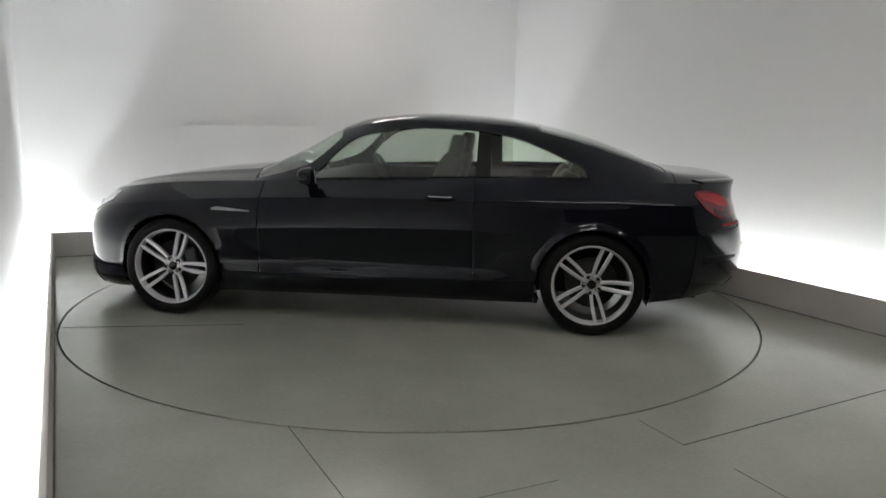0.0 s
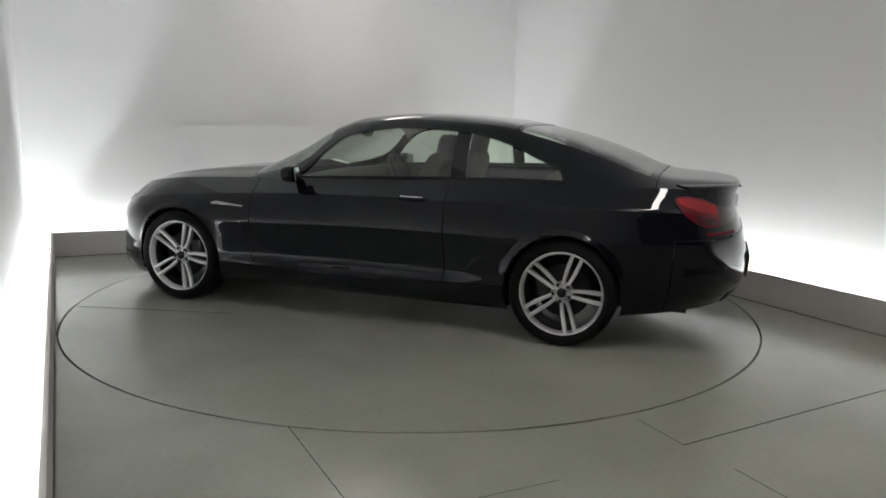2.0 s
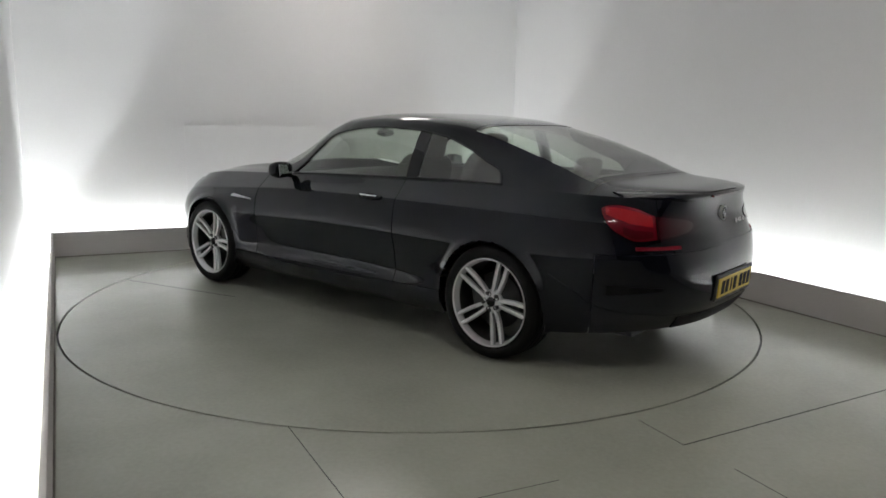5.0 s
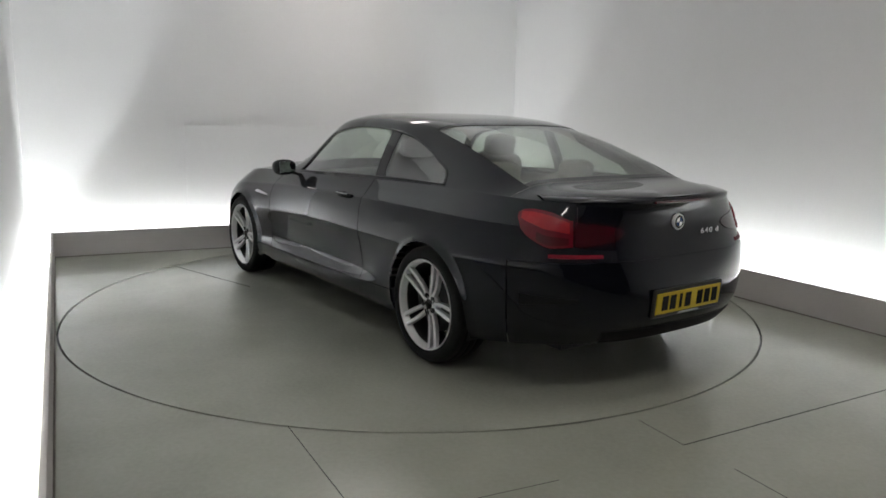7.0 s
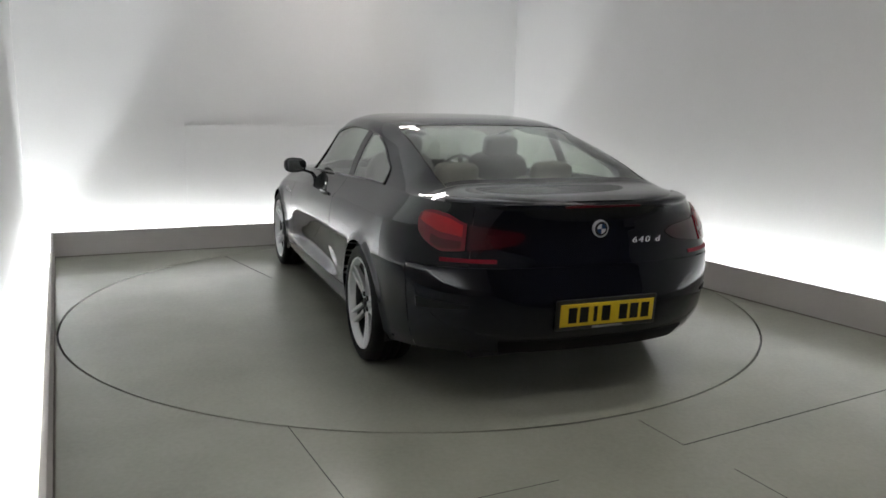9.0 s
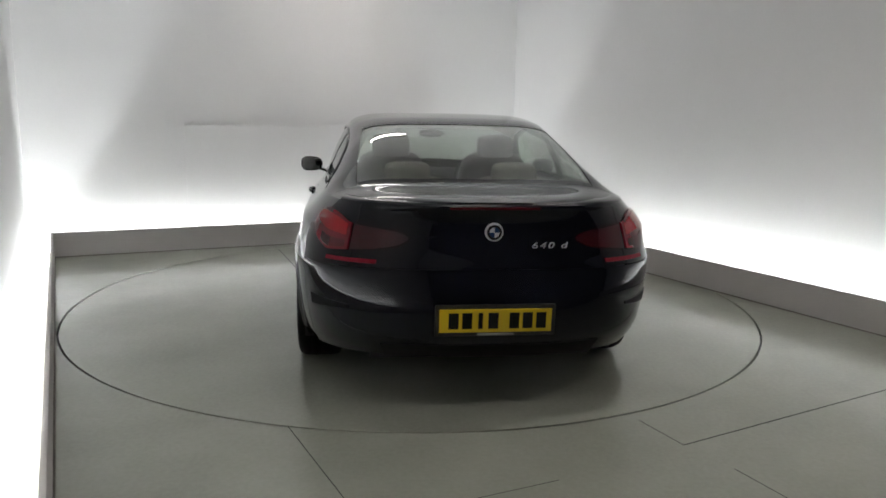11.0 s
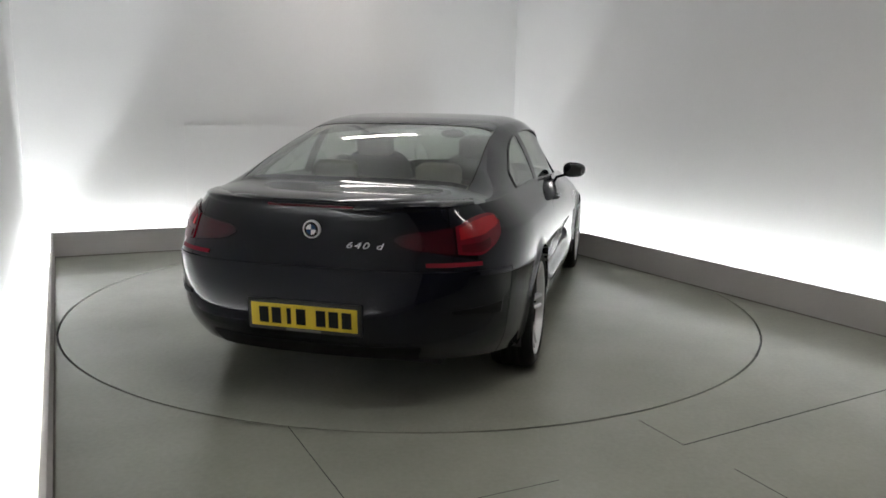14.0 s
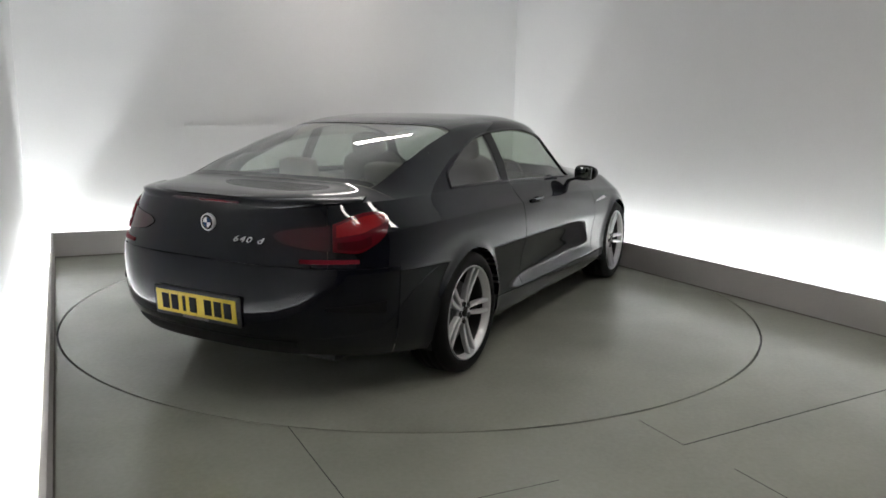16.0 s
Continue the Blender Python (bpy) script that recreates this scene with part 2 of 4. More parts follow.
def glass(name, tint, rough=0.0):
    m = bpy.data.materials.new(name)
    m.use_nodes = True
    nt = m.node_tree
    nt.nodes.clear()
    out = nt.nodes.new("ShaderNodeOutputMaterial")
    mix = nt.nodes.new("ShaderNodeMixShader")
    lw = nt.nodes.new("ShaderNodeLayerWeight")
    lw.inputs[0].default_value = 0.5
    pw = nt.nodes.new("ShaderNodeMath")
    pw.operation, pw.inputs[1].default_value = "POWER", 3.0
    fr = nt.nodes.new("ShaderNodeMath")
    fr.operation, fr.inputs[1].default_value, fr.inputs[2].default_value = "MULTIPLY_ADD", 0.9, 0.12
    nt.links.new(lw.outputs["Facing"], pw.inputs[0])
    nt.links.new(pw.outputs[0], fr.inputs[0])
    tr = nt.nodes.new("ShaderNodeBsdfTransparent")
    tr.inputs[0].default_value = (*tint, 1)
    gl = nt.nodes.new("ShaderNodeBsdfGlossy")
    gl.inputs["Roughness"].default_value = rough
    nt.links.new(fr.outputs[0], mix.inputs[0])
    nt.links.new(tr.outputs[0], mix.inputs[1])
    nt.links.new(gl.outputs[0], mix.inputs[2])
    nt.links.new(mix.outputs[0], out.inputs[0])
    return m


M_GLASS = glass("green_tinted_glass", (0.70, 0.765, 0.69), 0.01)


# ---- car surface ----
def curve(xs, ys, flat=False):
    """Smooth cubic through the points, xs rising."""
    xs, ys = np.array(xs, float), np.array(ys, float)
    d = np.diff(ys) / np.diff(xs)
    m = np.zeros(len(xs))
    for i in range(1, len(xs) - 1):
        if d[i - 1] * d[i] > 0:
            m[i] = 2 * d[i - 1] * d[i] / (d[i - 1] + d[i])
    if not flat:
        m[0], m[-1] = d[0], d[-1]

    def f(x):
        x = min(max(x, xs[0]), xs[-1])
        i = min(int(np.searchsorted(xs, x, side="right")) - 1, len(xs) - 2)
        h = xs[i + 1] - xs[i]
        t = (x - xs[i]) / h
        return float((1 + 2 * t) * (1 - t) ** 2 * ys[i] + t * (1 - t) ** 2 * h * m[i] + t * t * (3 - 2 * t) * ys[i + 1] + t * t * (t - 1) * h * m[i + 1])
    return f


AXLE, HUB_Z, ARCH = 1.4275, 0.335, 0.362
# ten levels from the sill's lower edge to the belt line
Z_REAR = [0.29, 0.345, 0.41, 0.50, 0.60, 0.695, 0.775, 0.865, 0.93, 0.985]
Z_RARCH = [0.20, 0.265, 0.35, 0.43, 0.55, 0.665, 0.785, 0.87, 0.93, 0.995]
Z_MID = [0.175, 0.225, 0.325, 0.395, 0.53, 0.645, 0.77, 0.855, 0.905, 0.958]
Z_FARCH = [0.17, 0.225, 0.315, 0.40, 0.52, 0.62, 0.71, 0.785, 0.845, 0.902]
Z_FRONT = [0.12, 0.19, 0.30, 0.38, 0.47, 0.55, 0.615, 0.675, 0.73, 0.777]
W_MID = [0.84, 0.912, 0.93, 0.882, 0.898, 0.94, 0.932, 0.915, 0.868, 0.832]
W_REAR = [0.885, 0.91, 0.922, 0.93, 0.938, 0.945, 0.93, 0.909, 0.848, 0.788]
W_FRONT = [0.86, 0.915, 0.93, 0.93, 0.938, 0.942, 0.922, 0.878, 0.81, 0.74]
X_REAR = [-2.42, -2.458, -2.484, -2.490, -2.476, -2.450, -2.420, -2.39, -2.392, -2.402]
X_FRONT = [2.30, 2.335, 2.35, 2.35, 2.345, 2.335, 2.31, 2.27, 2.22, 2.15]
ZC = [curve([-2.42, -AXLE, 0.0, AXLE, 2.32], [a, b, c, d, e]) for a, b, c, d, e in zip(Z_REAR, Z_RARCH, Z_MID, Z_FARCH, Z_FRONT)]
WC = [curve([-AXLE, 0.0, AXLE], [a, b, c], True) for a, b, c in zip(W_REAR, W_MID, W_FRONT)]
# the hollow above the side skirt ends short of both wheels
WC[3] = curve([-AXLE, -0.9, -0.4, 0.3, 0.85, AXLE], [0.941, 0.923, 0.882, 0.878, 0.918, 0.93], True)
N_REAR, N_FRONT = [2.7, 2.85, 3.0, 3.1, 3.25, 3.4, 3.3, 3.3, 3.3, 3.3], 2.5


def level(i, u):
    """The point of level i at u: 0 rear middle, 1 rear axle, 2 front axle, 3 front middle."""
    if u < 1:
        a, X, Y, n = u * math.pi / 2, -X_REAR[i] - AXLE, W_REAR[i], N_REAR[i]
    elif u <= 2:
        x = (u - 1) * 2 * AXLE - AXLE
        return Vector((x, WC[i](x), ZC[i](x)))
    else:
        a, X, Y, n = (3 - u) * math.pi / 2, X_FRONT[i] - AXLE, W_FRONT[i], N_FRONT
    r = (abs(math.cos(a) / X) ** n + abs(math.sin(a) / Y) ** n) ** (-1 / n)
    x = (AXLE + r * math.cos(a)) * (-1 if u < 1 else 1)
    return Vector((x, r * math.sin(a), ZC[i](x)))


def skin(u, v, side=1):
    """The body's side surface; a negative u is the other half."""
    if u < 0:
        u, side = -u, -side
    if u > 3:
        u, side = 6 - u, -side
    i = min(int(v), 8)
    t = v - i
    p = [level(max(0, min(9, j)), u) for j in (i - 1, i, i + 1, i + 2)]
    # sharp folds at the flank's line and at the shoulder
    if i in (4, 6):
        p[3] = p[2] * 2 - p[1]
    if i in (5, 7):
        p[0] = p[1] * 2 - p[2]
    q = p[1] + 0.5 * t * (p[2] - p[0] + t * (2 * p[0] - 5 * p[1] + 4 * p[2] - p[3] + t * (3 * (p[1] - p[2]) + p[3] - p[0])))
    for cx in (AXLE, -AXLE):
        d = math.hypot(q.x - cx, q.z - HUB_Z)
        if abs(d - ARCH) < 0.15:
            q.y += 0.017 * math.exp(-((d - ARCH) / 0.028) ** 2)
    return Vector((q.x, q.y * side, q.z))


def U(x):
    return 1 + (x + AXLE) / (2 * AXLE)


def v_at(u, z):
    lo, hi = 0.0, 9.0
    for _ in range(24):
        m = (lo + hi) / 2
        lo, hi = (m, hi) if skin(u, m).z < z else (lo, m)
    return lo


def u_at_y(y, v):
    lo, hi = 0.0, 1.0
    for _ in range(24):
        m = (lo + hi) / 2
        lo, hi = (m, hi) if skin(m, v).y < y else (lo, m)
    return lo


def grid(bm, pts, fold=0.012, flip=False, smooth=True):
    """Faces over a rectangular net of points, its rim folded inwards."""
    vs = [[bm.verts.new(p) for p in row] for row in pts]
    fs = []
    for i in range(len(vs) - 1):
        for j in range(len(vs[0]) - 1):
            q = (vs[i][j], vs[i + 1][j], vs[i + 1][j + 1], vs[i][j + 1])
            f = bm.faces.new(q[::-1] if flip else q)
            f.smooth = smooth
            fs.append(f)
    if fold:
        bm.normal_update()
        n, m = len(vs), len(vs[0])
        rim = [vs[i][0] for i in range(n)] + [vs[n - 1][j] for j in range(1, m)] + [vs[i][m - 1] for i in range(n - 2, -1, -1)] + [vs[0][j] for j in range(m - 2, 0, -1)]
        low = [bm.verts.new(v.co - v.normal * fold) for v in rim]
        for k in range(len(rim)):
            a, b = rim[k], rim[(k + 1) % len(rim)]
            q = (b, a, low[k], low[(k + 1) % len(rim)])
            try:
                bm.faces.new(q[::-1] if flip else q)
            except ValueError:
                continue
            e = bm.edges.get((a, b))
            if e:
                e.smooth = False
    return fs


def panel(bm, u0, u1, v0, v1, side=1, nu=40, nv=27, off=0.0, fold=0.012):
    """A piece of the body's side surface. v0 and v1 may be functions of u."""
    rows = []
    for a in steps(u0, u1, nu):
        lo = v0(a) if callable(v0) else v0
        hi = v1(a) if callable(v1) else v1
        row = []
        for b in steps(lo, hi, nv):
            p = skin(a, b, side)
            if off:
                e = 1e-3
                n = (skin(a + e, b, side) - skin(a - e, b, side)).cross(skin(a, min(b + e, 9), side) - skin(a, max(b - e, 0), side)).normalized()
                p = p - n * (off * side)
            row.append(p)
        rows.append(row)
    return grid(bm, rows, fold, flip=side > 0)


def cut_arch(bm, cx, side):
    """Opens a wheel arch and turns its lip inwards."""
    for f in list(bm.faces):
        c = f.calc_center_median()
        if math.hypot(c.x - cx, c.z - HUB_Z) < ARCH:
            bm.faces.remove(f)
    for v in list(bm.verts):
        if not v.link_faces:
            bm.verts.remove(v)
    lip = {}
    for v in bm.verts:
        d = math.hypot(v.co.x - cx, v.co.z - HUB_Z)
        if d < ARCH + 0.004:
            k = ARCH / d
            v.co.x, v.co.z = cx + (v.co.x - cx) * k, HUB_Z + (v.co.z - HUB_Z) * k
    es = [e for e in bm.edges if len(e.link_faces) == 1 and all(abs(math.hypot(v.co.x - cx, v.co.z - HUB_Z) - ARCH) < 0.006 for v in e.verts)]
    r = bmesh.ops.extrude_edge_only(bm, edges=es)
    for v in [g for g in r["geom"] if isinstance(g, bmesh.types.BMVert)]:
        v.co.y -= side * 0.05
        v.co.x, v.co.z = cx + (v.co.x - cx) * 0.985, HUB_Z + (v.co.z - HUB_Z) * 0.985
    for e in es:
        e.smooth = False


DOOR_F, DOOR_R, GAP_U = U(0.80), U(-0.655), 0.0011
UB = 0.60
car = new("car")
tagged(car, "black two-door coupe with silver alloy wheels on the turntable", "car")
doors = {}
for side in (1, -1):
    bm = bmesh.new()
    panel(bm, DOOR_R + GAP_U, DOOR_F - GAP_U, 2.05, 9.0, side, 60, 43)
    doors[side] = part("door", bm, M_PAINT, car)
    bm = bmesh.new()
    panel(bm, U(-AXLE + ARCH + 0.01), U(AXLE - ARCH - 0.01), 0.0, 2.0, side, 60, 13)
    part("side_skirt", bm, M_PAINT, car)
    bm = bmesh.new()
    panel(bm, DOOR_F + GAP_U, 2.66, 2.05, 9.0, side, 110, 70)
    panel(bm, U(AXLE - ARCH - 0.008), 2.66, 0.0, 2.0, side, 60, 14)
    cut_arch(bm, AXLE, side)
    part("front_wing", bm, M_PAINT, car)
    bm = bmesh.new()
    panel(bm, UB + 0.002, DOOR_R - GAP_U, 2.05, 9.0, side, 120, 70)
    panel(bm, UB + 0.002, U(-AXLE + ARCH + 0.008), 0.0, 2.05, side, 60, 14, fold=0)
    panel(bm, 0.402, UB + 0.004, 5.18, 9.0, side, 16, 30)
    cut_arch(bm, -AXLE, side)
    part("rear_quarter", bm, M_PAINT, car)
    # wheel housing
    for cx in (AXLE, -AXLE):
        bm = bmesh.new()
        rr = steps(-0.35, math.pi + 0.35, 28)
        rows = [[(cx + 0.375 * math.cos(a), side * y, HUB_Z + 0.375 * math.sin(a)) for y in (0.58, 0.7, 0.82, 0.9)] for a in rr]
        grid(bm, rows, 0)
        c = bm.verts.new((cx, side * 0.58, HUB_Z - 0.12))
        bm.verts.ensure_lookup_table()
        inner = [bm.verts[i * 4] for i in range(28)]
        for a, b in zip(inner, inner[1:]):
            bm.faces.new((a, b, c))
        part("wheel_housing", bm, M_PLASTIC, car)

bm = bmesh.new()
panel(bm, -UB + 0.001, UB - 0.001, 0.0, 5.14, 1, 100, 40)
rear_bumper = part("rear_bumper", bm, M_PAINT, car)
bm = bmesh.new()
panel(bm, 2.664, 6 - 2.664, 0.0, 8.96, 1, 70, 40)
front_bumper = part("front_bumper", bm, M_PAINT, car)

# bonnet and boot lid
ZHOOD = curve([0.9, 1.41, 1.89, 2.14, 2.2], [1.012, 0.962, 0.884, 0.808, 0.78])
BOW = 0.09


def smooth01(t):
    t = min(max(t, 0), 1)
    return t * t * (3 - 2 * t)


bm = bmesh.new()
rows = []
for u in steps(U(0.872), 2.96, 70):
    e = skin(u, 9)
    xc = e.x + BOW * (1 - smooth01((e.x - 0.87) / 1.1))
    row = []
    for w in steps(-1, 1, 41):
        k = 1 - abs(w)
        f = 1 - (1 - k) ** 2
        ridge = 0.012 * math.exp(-((abs(w) - 0.62) / 0.09) ** 2)
        zc = max(ZHOOD(xc), e.z + 0.01)
        row.append(Vector((e.x + (xc - e.x) * f, -e.y * w, e.z + (zc - e.z) * (1 - (1 - k) ** 2.4) + ridge * min(1, k * 6))))
    rows.append(row)
grid(bm, rows, 0.01, flip=True)
part("bonnet", bm, M_PAINT, car)

# ---- greenhouse ----
ZROOF = curve([-2.42, -2.3, -1.99, -1.65, -1.25, -0.8, -0.3, 0.1, 0.31, 0.62, 0.97], [1.006, 1.024, 1.044, 1.172, 1.296, 1.38, 1.407, 1.374, 1.312, 1.152, 0.99])
FY = [1.0, 0.955, 0.905, 0.85, 0.785, 0.70, 0.56, 0.30, 0.0]
FZ = [0.0, 0.2, 0.40, 0.59, 0.775, 0.912, 0.976, 0.996, 1.0]
CI = list(steps(0, 1, 9))
FYC, FZC, CZ = curve(CI, FY), curve(CI, FZ), curve(FZ, CI)


def dome(xs, c, side=1, off=0.0):
    fy, fz = FYC(c), FZC(c)
    x = xs - BOW * smooth01((xs + 0.25) / 0.95) * fy * fy
    u = U(x) if x >= -AXLE else None
    if u is None:
        lo, hi = 0.0, 1.0
        for _ in range(18):
            m = (lo + hi) / 2
            lo, hi = (m, hi) if level(9, m).x < x else (lo, m)
        u = lo
    b = level(9, u)
    # the roof panel is broadest over the front seats
    broad = 1 + 0.055 * fz * smooth01((xs + 1.15) / 0.6) * (1 - smooth01((xs + 0.05) / 0.4))
    y, z = b.y * fy * broad, b.z + (ZROOF(xs) - b.z) * fz
    if off:
        y, z = y + off * 0.8 * fy, z + off * fz
    return Vector((x, y * side, z))


B_LOW = 0.045
TOPX = [-1.385, -1.37, -1.33, -1.22, -1.08, -0.85, -0.62, -0.3, -0.07, 0.19, 0.345, 0.455, 0.54, 0.585]
TOPF = [0.05, 0.19, 0.33, 0.44, 0.58, 0.715, 0.765, 0.775, 0.755, 0.71, 0.55, 0.32, 0.13, 0.05]
B_TOP = curve(TOPX, TOPF)
B_SCREEN = curve([0.30, 0.345, 0.455, 0.585, 0.96], [0.82, 0.76, 0.60, 0.44, 0.24])
B_REARWIN = curve([-1.94, -1.5, -1.03], [0.70, 0.80, 0.885])


def zone(bm, x0, x1, blo, bhi, side, nx, nc, off=0.0, fold=0.008):
    rows = []
    for xs in steps(x0, x1, nx):
        lo = CZ(blo(xs) if callable(blo) else blo)
        hi = CZ(bhi(xs) if callable(bhi) else bhi)
        rows.append([dome(xs, c, side, off) for c in steps(lo, hi, nc)])
    return grid(bm, rows, fold, flip=side > 0)


def across(bm, x0, x1, edge, nx, nc, off=0.0, fold=0.006):
    rows = []
    for xs in steps(x0, x1, nx):
        c0 = CZ(edge(xs))
        half = [dome(xs, c, 1, off) for c in steps(c0, 1, nc)]
        rows.append(half + [Vector((p.x, -p.y, p.z)) for p in half[-2::-1]])
    return grid(bm, rows, fold, flip=True)


ROOF_R, ROOF_F, TAIL, COWL = -1.03, 0.33, -1.93, 0.955
bm = bmesh.new()
across(bm, ROOF_R + 0.004, ROOF_F - 0.004, lambda x: 0.90, 50, 14, fold=0.012)
for side in (1, -1):
    zone(bm, ROOF_R + 0.004, ROOF_F - 0.004, lambda x: max(B_TOP(x), B_LOW), 0.90, side, 60, 8, fold=0)
    zone(bm, ROOF_F - 0.004, COWL, lambda x: max(B_TOP(x), B_LOW), B_SCREEN, side, 30, 6)
    zone(bm, -1.385, ROOF_R + 0.004, B_TOP, lambda x: B_REARWIN(x) if x < ROOF_R else 0.90, side, 40, 8, fold=0)
    zone(bm, TAIL, -1.385, B_LOW, B_REARWIN, side, 30, 10, fold=0)
    zone(bm, TAIL, COWL, 0.0, B_LOW, side, 90, 2, fold=0)
part("roof", bm, M_PAINT, car)
bm = bmesh.new()
panel(bm, -0.4, 0.4, 5.2, 9.0, 1, 60, 40)
across(bm, -2.396, TAIL - 0.004, lambda x: 0.0, 30, 26, 0.0, 0.004)
boot = part("boot_lid", bm, M_PAINT, car)
# lip spoiler on the boot edge
bm = bmesh.new()
rows = []
for y in steps(-0.70, 0.70, 60):
    u = u_at_y(abs(y), 9)
    e = skin(u, 9, 1 if y >= 0 else -1)
    taper = 1 - smooth01((abs(y) - 0.5) / 0.2)
    h = 0.007 * taper + 0.002
    d = 0.005 * taper + 0.002
    inward = Vector((1, -0.35 * (1 if y > 0 else -1) * smooth01((abs(y) - 0.3) / 0.4), 0)).normalized()
    base = Vector((e.x, e.y, e.z))
    rows.append([base + inward * 0.15 + Vector((0, 0, 0.018 - 0.02 * abs(y))), base + inward * 0.07 + Vector((0, 0, 0.022 + h * 0.6)), base + inward * 0.02 + Vector((0, 0, 0.012 + h)),
                 base - inward * d * 0.7 + Vector((0, 0, 0.004 + h)), base - inward * d * 0.8 + Vector((0, 0, h - 0.012)), base - inward * 0.001 + Vector((0, 0, -0.02))])
grid(bm, rows, 0.0, flip=False)
part("lip_spoiler", bm, M_PAINT, boot)
bm = bmesh.new()
box(bm, (0.012, 0.42, 0.012), (-2.411, 0, 0.983), None, 0.003)
part("brake_light", bm, M_DARKRED, boot, "slim dark red high brake light")

bm = bmesh.new()
across(bm, ROOF_F + 0.004, COWL - 0.01, lambda x: B_SCREEN(x) + 0.01, 24, 12, -0.004, 0)
part("windscreen", bm, M_GLASS, car, "clear curved windscreen").visible_shadow = False
bm = bmesh.new()
across(bm, TAIL + 0.035, ROOF_R - 0.004, lambda x: B_REARWIN(x) + 0.012, 24, 12, -0.003, 0)
part("rear_window", bm, M_GLASS, car, "sloping green-tinted rear window").visible_shadow = False
# dark border round the rear window
bm = bmesh.new()
across(bm, ROOF_R - 0.03, ROOF_R - 0.004, lambda x: B_REARWIN(x) + 0.012, 3, 12, 0.0005, 0)
part("window_border", bm, M_GLOSS, car)
bm = bmesh.new()
across(bm, TAIL, TAIL + 0.045, lambda x: B_REARWIN(x) + 0.012, 3, 12, 0.0005, 0)
part("window_border", bm, M_GLOSS, car)
for side in (1, -1):
    bm = bmesh.new()
    zone(bm, -0.645, 0.58, B_LOW, B_TOP, side, 50, 10, -0.006, 0)
    part("door_window", bm, M_GLASS, doors[side], "green-tinted frameless door window").visible_shadow = False
    bm = bmesh.new()
    zone(bm, -1.38, -0.745, B_LOW, B_TOP, side, 36, 10, -0.006, 0)
    part("quarter_window", bm, M_GLASS, car, "tapered green-tinted rear side window").visible_shadow = False
    bm = bmesh.new()
    zone(bm, -0.745, -0.652, B_LOW, B_TOP, side, 6, 10, -0.003, 0.02)
    part("centre_pillar", bm, M_GLOSS, car)
    # trim round the side windows
    bm = bmesh.new()
    loop = [(xs, max(B_TOP(xs), B_LOW)) for xs in steps(0.585, -1.385, 80)] + [(xs, B_LOW) for xs in steps(-1.385, 0.585, 60)]
    pts = [dome(x, CZ(f), side, 0.002) for x, f in loop]
    rows = []
    for k, p in enumerate(pts):
        d = (pts[(k + 1) % len(pts)] - pts[k - 1]).normalized()
        s1 = d.cross(Vector((0, side, 0.35))).normalized()
        s2 = d.cross(s1)
        rows.append([p + (s1 * math.cos(a) + s2 * math.sin(a)) * 0.0065 for a in steps(0, 2 * math.pi, 7)])
    grid(bm, rows + [rows[0]], 0)
    part("window_trim", bm, M_GLOSS, car)

